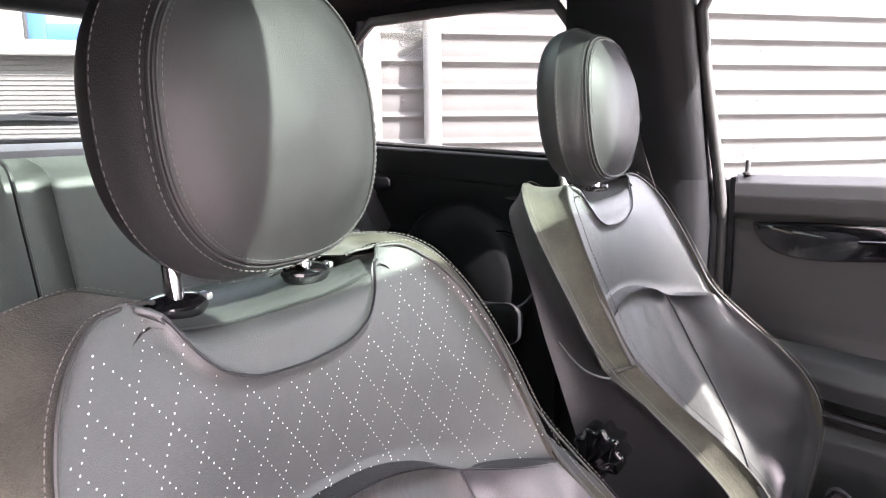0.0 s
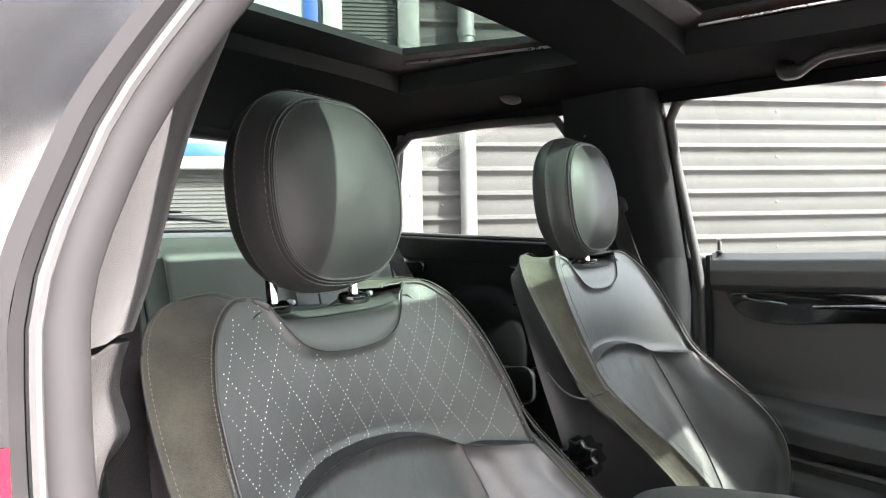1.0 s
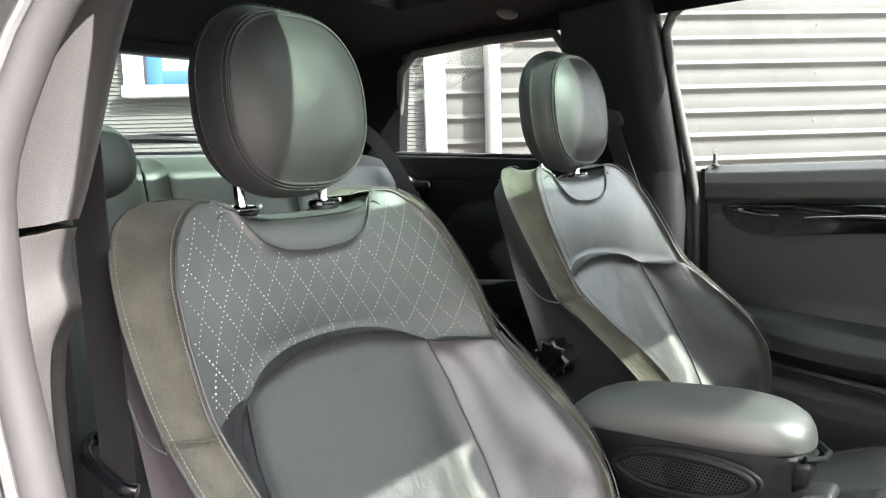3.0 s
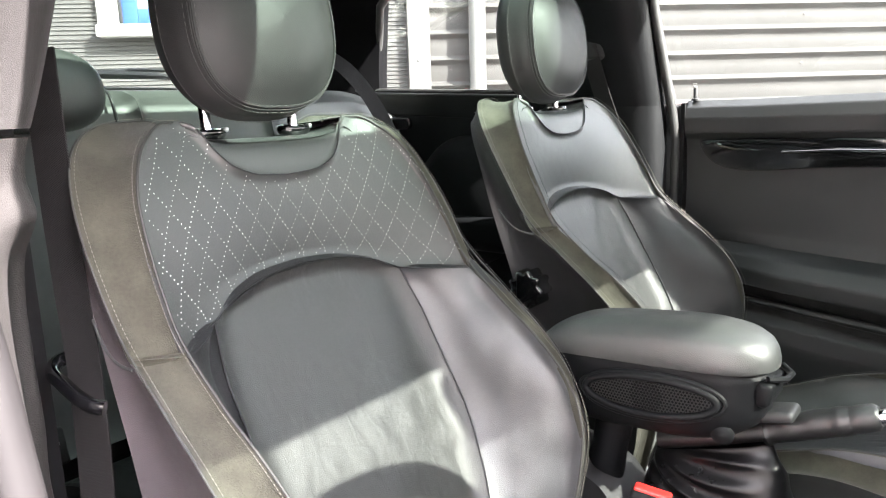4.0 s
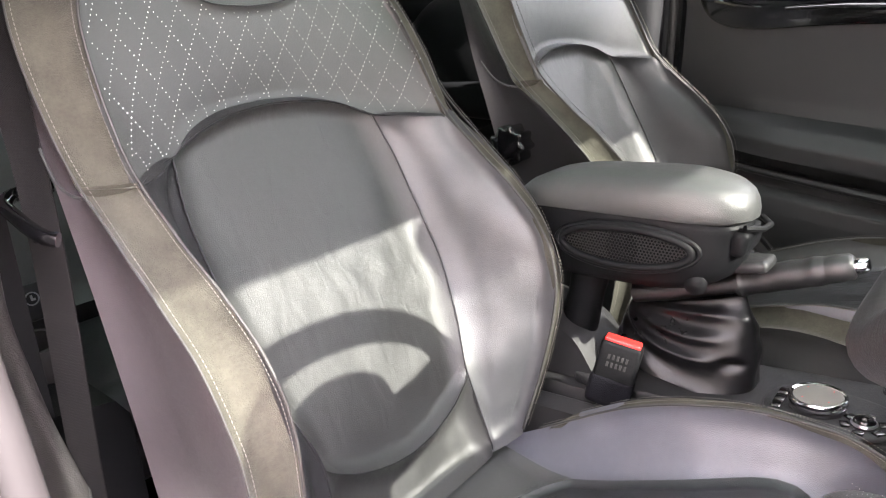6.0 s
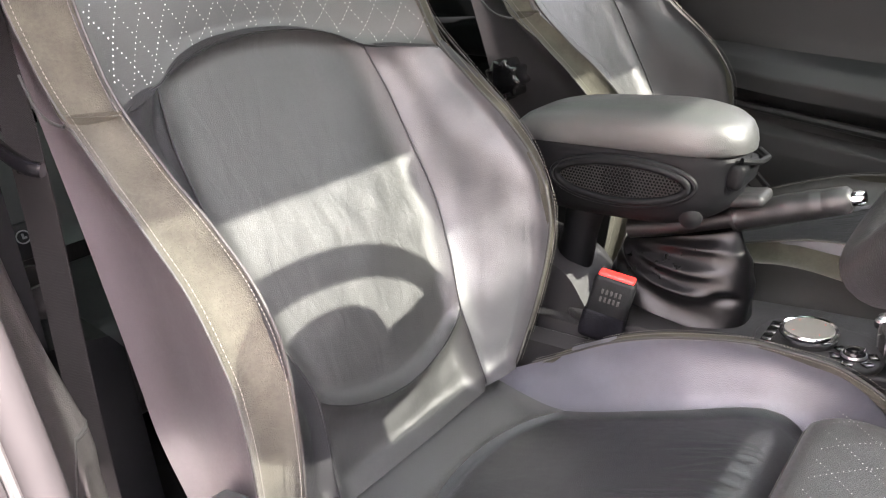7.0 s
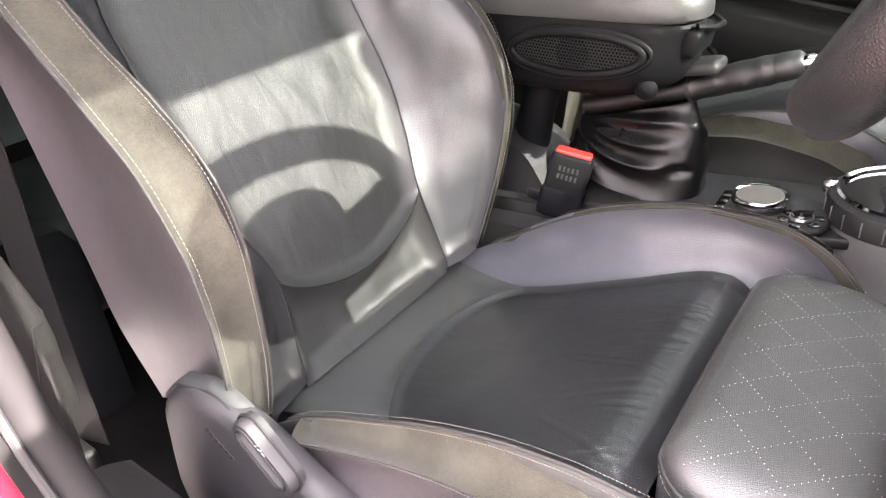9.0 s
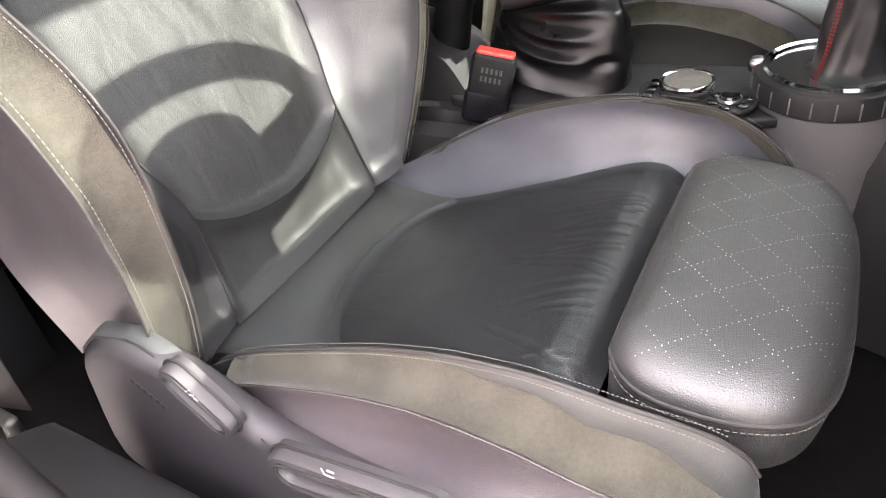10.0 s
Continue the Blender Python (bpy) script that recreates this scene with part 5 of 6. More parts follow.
    for f, z in ((0.90, 0.385), (0.975, 0.395), (0.985, 0.425), (0.992, 0.446), (0.990, 0.453), (0.965, 0.4615), (0.91, 0.4685), (0.80, 0.4735), (0.60, 0.4765), (0.35, 0.478), (0.1, 0.4785)):
        p = c + (o - c) * f
        fall = -0.020 * np.clip((p[:, 0] - 0.378) / 0.06, 0, 1.2) ** 2
        rings.append(np.c_[p, z + fall * (z > 0.40)])
    v = np.concatenate(rings)
    fcs = faces_of(len(rings), len(o), True) + [tuple((len(rings) - 1) * len(o) + i for i in range(len(o)))]
    pad = part("thigh_support", put((v, fcs)), LEATHER_THIGH, ob, "perforated dark leather thigh support")
    edge_ring = np.c_[c + (o - c) * 0.993, 0.4475 - 0.020 * np.clip((o[:, 0] - 0.378) / 0.06, 0, 1.2) ** 2]
    part("piping", put(tube(edge_ring + np.array([0, 0, 0.001]), 0.0020, 8, True)), PIPING, pad)
    er = path(np.concatenate([edge_ring[::2], edge_ring[:1]]))
    part("stitching", dashes(lambda t: er(t) + np.array([0, 0, -0.007]) + here + 0.004 * (er(t) - np.array([0.367, 0, 0.45])), 170, 0.6, 0.0006), THREAD, pad, kind="stuff")
    dots = []
    for fam in (-1, 1):
        for k in range(-9, 10):
            for i in range(-60, 61):
                x = 0.354 + i * 0.0037
                w = k * 0.046 + fam * (x - 0.354) * 0.95
                if not (0.286 < x < 0.420) or abs(w) > 0.152 or (abs(w) > 0.11 and (x > 0.395 or x < 0.290)) or abs(w) / 0.167 + max(x - 0.354, 0) / 0.079 > 1.5:
                    continue
                u = max(abs(w) / 0.171, abs(x - c[0]) / 0.080)
                z = float(np.interp(u, [0.1, 0.35, 0.60, 0.80, 0.90, 0.955, 0.985, 1.0], [0.4785, 0.478, 0.4765, 0.4735, 0.469, 0.4615, 0.453, 0.446])) - 0.020 * min(max((x - 0.378) / 0.06, 0), 1.2) ** 2 + 0.0012
                r = 0.00050 * random.uniform(0.7, 1.15)
                ring = np.stack([r * np.cos(a6), r * np.sin(a6), np.zeros(6)], -1) + np.array([x, w, z])
                dots.append((np.concatenate([ring, [[x, w, z + 0.0007]]]), [(j, (j + 1) % 6, 6) for j in range(6)]))
    part("perforation_net", put(merge(dots)), DOT, pad, "pale perforation dots", kind="stuff")

    # Plastic side cover with its levers, on the door side; the turning wheel for the backrest on the other.
    so = outer
    cover = smooth_outline([(-0.225, 0.20), (-0.220, 0.31), (-0.208, 0.358), (-0.178, 0.390), (-0.135, 0.404), (-0.090, 0.402), (-0.050, 0.390), (-0.010, 0.372), (0.03, 0.358), (0.08, 0.350), (0.20, 0.352), (0.36, 0.372), (0.43, 0.36), (0.45, 0.26), (0.42, 0.19), (0.10, 0.17), (-0.15, 0.17)], 60)
    side = part("side_cover", put(slab(cover, so * 0.236, so * 0.272, "y", 0.016, 5)), PLASTIC_SIDE, ob, "grained plastic seat side cover")
    def lever(cx, cz, length, width, turn, hole):
        ring_out = np.array(capsule(cx, cz, length, width, turn, 14))
        ring_in = np.array(capsule(cx, cz, length - hole, width - hole, turn, 14))
        n = len(ring_out)
        rows = [np.c_[ring_out[:, 0], np.full(n, so * 0.264), ring_out[:, 1]], np.c_[ring_out[:, 0], np.full(n, so * 0.279), ring_out[:, 1]],
                np.c_[(ring_out * 0.8 + ring_in * 0.2)[:, 0], np.full(n, so * 0.283), (ring_out * 0.8 + ring_in * 0.2)[:, 1]],
                np.c_[(ring_out * 0.3 + ring_in * 0.7)[:, 0], np.full(n, so * 0.283), (ring_out * 0.3 + ring_in * 0.7)[:, 1]],
                np.c_[ring_in[:, 0], np.full(n, so * 0.279), ring_in[:, 1]], np.c_[ring_in[:, 0], np.full(n, so * 0.2725), ring_in[:, 1]]]
        f = faces_of(len(rows), n, True) + [tuple(5 * n + i for i in range(n))]
        return np.concatenate(rows), (f if so > 0 else [q[::-1] for q in f])

    l1 = part("recline_lever", put(lever(-0.033, 0.393, 0.082, 0.034, -42, 0.018)), PLASTIC_SIDE, side, "grained recline lever")
    part("lever_mark", put(merge([tube([(-0.036 + 0.004 * k, so * 0.2836, 0.410 - 0.002 * k), (-0.030 + 0.003 * k, so * 0.2836, 0.414 - 0.005 * k)], 0.0006, 5) for k in range(3)])), MARK, l1)
    l2 = part("height_lever", put(lever(0.120, 0.360, 0.180, 0.046, 10, 0.024)), PLASTIC_SIDE, side, "grained height lever")
    part("lever_mark", put(merge([tube([(0.095, so * 0.2836, 0.386), (0.097, so * 0.2836, 0.379), (0.106, so * 0.2836, 0.380)], 0.0006, 5), tube([(0.101, so * 0.2836, 0.387), (0.107, so * 0.2836, 0.387)], 0.0008, 5)])), MARK, l2)
    for lv, (cx, cz, length, width, turn, hole) in ((l1, (-0.033, 0.393, 0.082, 0.034, -42, 0.018)), (l2, (0.120, 0.360, 0.180, 0.046, 10, 0.024))):
        groove = capsule(cx, cz, length - hole * 0.8, width - hole * 0.8, turn, 14)
        part("grip_groove", put(tube([(u, so * 0.2832, w) for u, w in groove], 0.0017, 6, True)), RUBBER, lv, "dark groove round the grip")
        foot = capsule(cx, cz, length + 0.003, width + 0.003, turn, 14)
        part("lever_gap", put(tube([(u, so * 0.2722, w) for u, w in foot], 0.0016, 6, True)), RUBBER, lv, "dark gap round the lever")
    part("cover_gap", put(tube([(0.022, so * 0.2722, 0.366), (0.034, so * 0.2724, 0.349), (0.052, so * 0.2724, 0.338)], 0.0011, 6)), RUBBER, side, "dark joint in the cover")

    def skirt(s, t):
        x = -0.212 + 0.150 * t
        top = np.interp(x, [-0.22, -0.208, -0.178, -0.135, -0.090, -0.050], [0.340, 0.362, 0.390, 0.404, 0.402, 0.390])
        hem = 0.0016 * np.sin(t * 9.0) * s
        return np.stack([x, so * (0.243 + 0.017 * s + hem), top + 0.007 - 0.006 * s ** 2 - 0.022 * np.clip((t - 0.6) / 0.4, 0, 1) ** 2 + hem], -1)

    part("hanging_hem", put(patch(skirt, 16, 50, 0.001, 0.5, 0.1, flip=so > 0)), LEATHER, back, "leather hem over the side cover")
    part("hem_edge", put(tube([tuple(q) for q in skirt(np.ones(40), np.linspace(0, 1, 40))], 0.0018, 8)), LEATHER_DARK, back)
    part("moulded_text", put(merge([moved(rbox(0.0042, 0.0008, 0.006, 0.0003, 1), pose(-0.128 + 0.0062 * k, so * 0.2723, 0.366 - 0.0042 * k, 0, 34, 0)) for k in range(6)])), MARK_DIM, side)
    hub = (-0.295, -so * 0.270, 0.668)
    wheel = []
    for k in range(72):
        a = 2 * math.pi * k / 72
        wheel.append((0.031 + 0.0032 * math.cos(9 * a), a))
    ring = np.array([(hub[0] + r * math.cos(a), hub[2] + r * math.sin(a)) for r, a in wheel])
    part("recline_wheel", put(slab([tuple(q) for q in ring], -so * 0.250, -so * 0.290, "y", 0.006, 3)), GLOSS, ob, "glossy black knurled backrest wheel")
    return ob


driver = seat(-0.35, 0.0, -1, "grey leather and suede driver's seat with perforated shoulder panel")
passenger = seat(0.35, 0.018, 1, "grey leather and suede passenger seat beyond the console")
headrest(-0.35, 0.0, "padded grey leather headrest on the driver's seat")
headrest(0.35, 0.012, "padded grey leather headrest on the passenger seat")

# Driver's belt, its guide arm on the seat, and the buckle.
belt_r = thing("seat_belt", (-0.36, -0.64, 0.30), "black woven driver's seat belt hanging beside the seat", "seat belt", "seat belts")
part("webbing", strap([(-0.44, -0.60, 1.06), (-0.428, -0.605, 0.93), (-0.412, -0.610, 0.82), (-0.396, -0.614, 0.735), (-0.391, -0.618, 0.64), (-0.390, -0.624, 0.53), (-0.386, -0.631, 0.39), (-0.380, -0.636, 0.21)], 0.047, (0.95, 0.30, 0.0)), BELT, belt_r)
part("belt_anchor", moved(rbox(0.05, 0.02, 0.05, 0.008), pose(-0.380, -0.655, 0.195)), PLASTIC, belt_r)
guide = thing("belt_guide", (-0.36, -0.62, 0.72), "glossy black belt guide arm on the driver's seat", "belt guide")
part("arm", tube(path([(-0.43, -0.585, 0.745), (-0.435, -0.620, 0.742), (-0.405, -0.640, 0.736), (-0.370, -0.640, 0.728), (-0.340, -0.636, 0.720), (-0.330, -0.628, 0.717)])(np.linspace(0, 1, 24)), 0.0075, 10), GLOSS, guide)
part("button", moved(lathe([(0.001, 0.006), (0.006, 0.005), (0.008, 0.0)], 14), pose(-0.375, -0.628, 0.712, 90, 0, 0)), GLOSS, guide)

buckle = thing("seat_belt_buckle", (0.0, -0.085, 0.40), "black belt buckle with a red release button and a felt sleeve", "buckle")
bm_pose = pose(-0.010, -0.084, 0.448, -10, 9, 14)
part("case", moved(rbox(0.056, 0.030, 0.064, 0.006), bm_pose), PLASTIC_SOFT, buckle)
part("release_button", moved(rbox(0.049, 0.023, 0.008, 0.003), bm_pose @ pose(0, 0, 0.0325)), RED_BUTTON, buckle, "red release button")
part("sleeve", moved(rbox(0.060, 0.034, 0.044, 0.008), bm_pose @ pose(-0.001, 0, -0.038)), FELT, buckle, "grey felt sleeve")
part("buckle_mark", merge([moved(rbox(0.003, 0.0006, 0.007, 0.0002, 1), bm_pose @ pose(-0.012 + 0.006 * k, -0.0153, 0.012 - 0.011 * j)) for k in range(5) for j in range(2)]), MARK_DIM, buckle)
part("stalk", tube([(-0.02, -0.085, 0.40), (-0.035, -0.090, 0.34), (-0.045, -0.09, 0.25)], 0.010, 10), PLASTIC, buckle)
buckle_2 = thing("seat_belt_buckle", (-0.06, 0.085, 0.40), "black passenger belt buckle with a red button", "buckle")
bp2 = pose(-0.045, 0.088, 0.455, -8, 20, 18)
part("case", moved(rbox(0.052, 0.028, 0.070, 0.006), bp2), PLASTIC, buckle_2)
part("release_button", moved(rbox(0.044, 0.020, 0.008, 0.003), bp2 @ pose(0, 0, 0.037)), RED_BUTTON, buckle_2, "red release button")
part("stalk", tube([(-0.055, 0.088, 0.42), (-0.07, 0.09, 0.34), (-0.08, 0.09, 0.25)], 0.010, 10), PLASTIC, buckle_2)

# ---------------------------------------------------------------- centre console
console = thing("centre_console", (0.1, 0, 0.15), "black plastic centre console between the front seats", "console", kind="structure")


def console_rows(x, w, top, low=0.16):
    return [(x, -w - 0.012, low), (x, -w, top - 0.04), (x, -w + 0.012, top - 0.006), (x, -w + 0.03, top), (x, w - 0.03, top), (x, w - 0.012, top - 0.006), (x, w, top - 0.04), (x, w + 0.012, low)]


part("tunnel_cover", loft([console_rows(-0.75, 0.085, 0.36), console_rows(-0.30, 0.085, 0.375), console_rows(-0.05, 0.088, 0.392), console_rows(0.16, 0.090, 0.418), console_rows(0.27, 0.090, 0.436), console_rows(0.33, 0.062, 0.438), console_rows(0.46, 0.060, 0.44), console_rows(0.66, 0.11, 0.46)], 60), PLASTIC, console)
part("side_step", loft([[(x, -0.125, 0.16), (x, -0.118, z), (x, -0.098, z + 0.012), (x, -0.085, z + 0.004), (x, -0.085, 0.16)] for x, z in ((-0.3, 0.34), (0.0, 0.372), (0.2, 0.385), (0.27, 0.37), (0.31, 0.33))], 30), PLASTIC, console)
part("deck", moved(slab(smooth_outline([(-0.10, -0.066), (0.10, -0.072), (0.30, -0.072), (0.335, -0.04), (0.335, 0.04), (0.30, 0.072), (0.10, 0.072), (-0.10, 0.066)], 48), 0.0, 0.014, "z", 0.004), pose(0.02, 0.0, 0.398, 0, -7, 0)), PLASTIC, console)
part("rear_block", loft([[(x, -0.062, 0.30), (x, -0.058, z), (x, -0.03, z + 0.012), (x, 0.03, z + 0.012), (x, 0.058, z), (x, 0.062, 0.30)] for x, z in ((-0.30, 0.47), (-0.20, 0.475), (-0.10, 0.452), (-0.055, 0.40))], 24), PLASTIC, console)

dial = thing("console_dial", (0.247, -0.048, 0.43), "round black control dial with a chrome rim", "dial")
dm = pose(0.229, -0.040, 0.442, 0, -6, 0)
part("bezel", moved(slab(smooth_outline([(-0.060, 0.0), (-0.045, 0.040), (0.0, 0.050), (0.04, 0.045), (0.074, 0.030), (0.082, 0.0), (0.076, -0.036), (0.04, -0.050), (0.0, -0.050), (-0.045, -0.040)], 60), 0.0, 0.010, "z", 0.004), dm), PLASTIC, dial)
part("knob", moved(lathe([(0.031, 0.006), (0.031, 0.018), (0.0305, 0.022), (0.028, 0.024), (0.001, 0.024)], 48), dm), PLASTIC, dial)
part("chrome_rim", moved(lathe([(0.0312, 0.016), (0.0328, 0.019), (0.0325, 0.024), (0.0305, 0.0262), (0.0275, 0.0245)], 48), dm), CHROME, dial, "chrome rim")
part("touch_pad", moved(lathe([(0.0275, 0.024), (0.0270, 0.0252), (0.001, 0.0258)], 48), dm), DIAL_TOP, dial, "grey touch surface")
for k in range(4):
    a = math.pi / 4 + k * math.pi / 2
    part("dial_mark", moved(lathe([(0.0009, 0.0), (0.0007, 0.0003), (0.0001, 0.0003)], 8), dm @ pose(0.020 * math.cos(a), 0.020 * math.sin(a), 0.0258)), RED_BUTTON, dial)
jm = dm @ pose(0.052, -0.020, 0.010)
part("small_knob", moved(lathe([(0.0125, 0.0), (0.0125, 0.005), (0.010, 0.0085), (0.006, 0.008), (0.001, 0.009)], 28), jm), GLOSS, dial, "small glossy knob")
part("knob_ring", moved(lathe([(0.0125, 0.001), (0.014, 0.003), (0.0128, 0.0055)], 28), jm), SATIN, dial, "satin ring")
for k in range(6):
    a = k * math.pi / 3 + 0.4
    part("dial_key", moved(rbox(0.010, 0.012, 0.003, 0.0012, 2), jm @ pose(0.0200 * math.cos(a), 0.0200 * math.sin(a), 0.0006, 0, 0, math.degrees(a))), GLOSS, dial)
for k in (-1, 0, 1):
    part("dial_key", moved(rbox(0.012, 0.017, 0.003, 0.0012, 2), dm @ pose(-0.042, 0.018 * k, 0.0105)), GLOSS, dial)

# Handbrake: lever, grip, button and its gathered boot.
brake = thing("handbrake", (0.05, 0.02, 0.41), "black handbrake lever with a gathered leather boot", "handbrake")
LIFT = pose(-0.012, -0.005, 0.015)
axis = [(-0.02, 0.018, 0.500), (0.03, 0.019, 0.516), (0.125, 0.020, 0.552)]
part("lever", moved(tube(axis, [0.018, 0.018, 0.0165], 18, flat=0.85), LIFT), GRIP, brake)
gx = np.linspace(0, 1, 40)
gp = np.array([0.119, 0.020, 0.5494]) + gx[:, None] * (np.array([0.222, 0.020, 0.592]) - np.array([0.119, 0.020, 0.5494]))
gr = 0.0182 + 0.0004 * np.cos(gx * 2 * math.pi * 3.5) * (gx > 0.1) * (gx < 0.85) - 0.003 * np.clip((gx - 0.8) / 0.2, 0, 1) ** 2
gr[0], gr[1] = 0.0185, 0.0205
part("grip", moved(tube(gp, gr, 20), LIFT), GRIP, brake, "black grip with finger waves")
part("grip_ring", moved(tube([(0.117, 0.020, 0.5486), (0.122, 0.020, 0.5506)], 0.0200, 20), LIFT), GRIP, brake)
part("grip_end", moved(tube([(0.214, 0.020, 0.5887), (0.222, 0.020, 0.592), (0.240, 0.020, 0.5994), (0.244, 0.020, 0.601)], [0.0165, 0.0172, 0.0162, 0.012], 20), LIFT), GRIP, brake)
part("release_button", moved(tube([(0.242, 0.020, 0.6002), (0.253, 0.020, 0.6048), (0.257, 0.020, 0.6064)], [0.0092, 0.0092, 0.007], 16), LIFT), CHROME, brake, "chrome release button")


def boot(s, t):
    a = s * 2 * math.pi
    c, q = np.cos(a), np.sin(a)
    bx, by = 0.044 + 0.100 * np.sign(c) * np.abs(c) ** 0.65, 0.010 + 0.058 * np.sign(q) * np.abs(q) ** 0.65
    bz = 0.424 - 0.10 * (bx - 0.044)
    tx, ty = 0.038 + 0.077 * c, 0.015 + 0.0185 * q
    tz = 0.524 + 0.33 * (tx - 0.038)
    k = t ** 0.85
    x, y, z = bx + (tx - bx) * k, by + (ty - by) * k, bz + (tz - bz) * t
    fold = np.sin(t * math.pi) ** 0.6
    sag = 1.6 * (x + 0.05) * (0.145 - x)
    ray = np.arctan2(z + sag - 0.505, x + 0.095)
    far = np.clip((x + 0.095) / 0.15, 0.15, 1.2)
    rough = np.array([noise.noise(Vector((u * 4.2, v * 4.0, 0.7 + w * 0.5))) for u, v, w in zip(ray.ravel(), x.ravel(), q.ravel())]).reshape(x.shape)
    wob = 0.023 * (0.32 - 1.6 * np.sqrt(rough ** 2 + 0.006)) * far
    curl = 0.012 * np.exp(-((x - 0.112) / 0.014) ** 2 - ((z - 0.462) / 0.008) ** 2)
    side = np.sign(q) * np.abs(q) ** 0.6
    x = x + c * (wob * 0.5 + 0.012 * np.clip(c, 0, 1)) * fold
    y = y + side * (wob + 0.007 - curl) * fold
    return np.stack([x, y, z], -1)


part("boot", patch(boot, 241, 90, flip=False), surface("satin_black_leather", (0.0045, 0.0045, 0.0052), 0.30, spec=0.36, grain=0.15, grain_scale=700.0, kind="cells", vary=0.15), brake, "gathered black leather boot")

# Armrest with its speaker.
arm = thing("armrest", (-0.02, -0.02, 0.45), "padded grey leather armrest with a mesh speaker in its side", "armrest")
ao = smooth_outline([(-0.20, 0.0), (-0.19, 0.048), (-0.14, 0.062), (-0.02, 0.064), (0.07, 0.058), (0.112, 0.036), (0.124, 0.0), (0.112, -0.036), (0.07, -0.058), (-0.02, -0.064), (-0.14, -0.062), (-0.19, -0.048)], 72)
ao = np.array(ao)


def arm_layers(rows, yc=-0.012):
    rings = []
    for f, z0, slope, sag in rows:
        p = np.array([-0.03, 0]) + (ao - np.array([-0.03, 0])) * np.array(f)
        z = z0 + slope * p[:, 0] - sag * np.clip((p[:, 0] - 0.0) / 0.14, 0, 1) ** 2 - sag * 0.8 * np.clip((-0.08 - p[:, 0]) / 0.12, 0, 1) ** 2
        rings.append(np.c_[p[:, 0], p[:, 1] + yc, z])
    n = len(ao)
    f = faces_of(len(rings), n, True) + [tuple(range(n))[::-1], tuple((len(rings) - 1) * n + i for i in range(n))]
    return np.concatenate(rings), f


part("pad", arm_layers([((0.97, 0.97), 0.655, 0.06, 0.004), ((1.0, 1.0), 0.660, 0.06, 0.006), ((1.0, 1.0), 0.672, 0.08, 0.014), ((0.985, 0.97), 0.684, 0.09, 0.018), ((0.95, 0.90), 0.694, 0.10, 0.020), ((0.88, 0.78), 0.701, 0.10, 0.020), ((0.75, 0.60), 0.7055, 0.10, 0.020), ((0.5, 0.3), 0.708, 0.10, 0.016), ((0.1, 0.05), 0.709, 0.10, 0.0)]), LEATHER_ARM, arm, "padded grey leather lid")
part("body", arm_layers([((0.62, 0.55), 0.554, 0.07, -0.026), ((0.80, 0.72), 0.558, 0.07, -0.026), ((0.90, 0.84), 0.570, 0.06, -0.020), ((0.955, 0.93), 0.590, 0.05, -0.012), ((0.965, 0.955), 0.620, 0.04, 0.0), ((0.955, 0.945), 0.640, 0.05, 0.002), ((0.965, 0.96), 0.648, 0.06, 0.004), ((0.93, 0.90), 0.656, 0.06, 0.004)]), PLASTIC_SOFT, arm, "black plastic armrest box")
eo = [(-0.020 + 0.088 * math.cos(a), 0.613 + 0.0255 * math.sin(a) + 0.006 * math.cos(a)) for a in np.linspace(0, 2 * math.pi, 60, endpoint=False)]


def arm_side(x):
    """The side face of the armrest box at its speaker."""
    return -0.0775 + np.where(x < -0.02, 0.006, 0.019) * np.clip(np.abs(x + 0.02) / 0.13, 0, 1.3) ** 2.2


def on_side(pts, out):
    return [(x, float(arm_side(x)) - out, z) for x, z in pts]


part("speaker_ring", tube(on_side(eo, 0.000), 0.0055, 10, True), PLASTIC_SOFT, arm, "black oval speaker surround")
part("speaker_ring", tube(on_side([(-0.020 + (x + 0.020) * 1.10, 0.613 + (z - 0.613) * 1.22) for x, z in eo], -0.001), 0.0035, 8, True), PLASTIC_SOFT, arm)
mesh_v = [(-0.020, float(arm_side(-0.020)) + 0.001, 0.613)]
rings = 10
for k in range(1, rings + 1):
    mesh_v += on_side([(-0.020 + (x + 0.020) * k / rings, 0.613 + (z - 0.613) * k / rings) for x, z in eo], -0.001)
n = len(eo)
mf = [(0, 1 + (i + 1) % n, 1 + i) for i in range(n)] + [(1 + (k - 1) * n + i, 1 + (k - 1) * n + (i + 1) % n, 1 + k * n + (i + 1) % n, 1 + k * n + i) for k in range(1, rings) for i in range(n)]
part("speaker_backing", (np.array(mesh_v), mf), HEADLINER, arm)
holes = []
h6 = np.linspace(0, 2 * np.pi, 6, endpoint=False)
for j in range(-9, 10):
    for i in range(-24, 25):
        x, z = -0.020 + i * 0.0044 + (j % 2) * 0.0022, 0.613 + j * 0.0040
        zz = z - 0.006 * (x + 0.020) / 0.088
        if ((x + 0.020) / 0.084) ** 2 + ((zz - 0.613) / 0.0228) ** 2 > 1:
            continue
        y = float(arm_side(x)) - 0.0004
        rad = 0.0027 if (x + 0.020) ** 2 + (zz - 0.613) ** 2 > 0.022 ** 2 else 0.0030
        hr_ = 0.0017 if rad < 0.003 else 0.0025
        out_r = np.stack([x + rad * np.cos(h6), np.full(6, y), z + rad * np.sin(h6)], -1)
        in_r = np.stack([x + hr_ * np.cos(h6), np.full(6, y), z + hr_ * np.sin(h6)], -1)
        holes.append((np.concatenate([out_r, in_r]), [(a, (a + 1) % 6, 6 + (a + 1) % 6, 6 + a) for a in range(6)]))
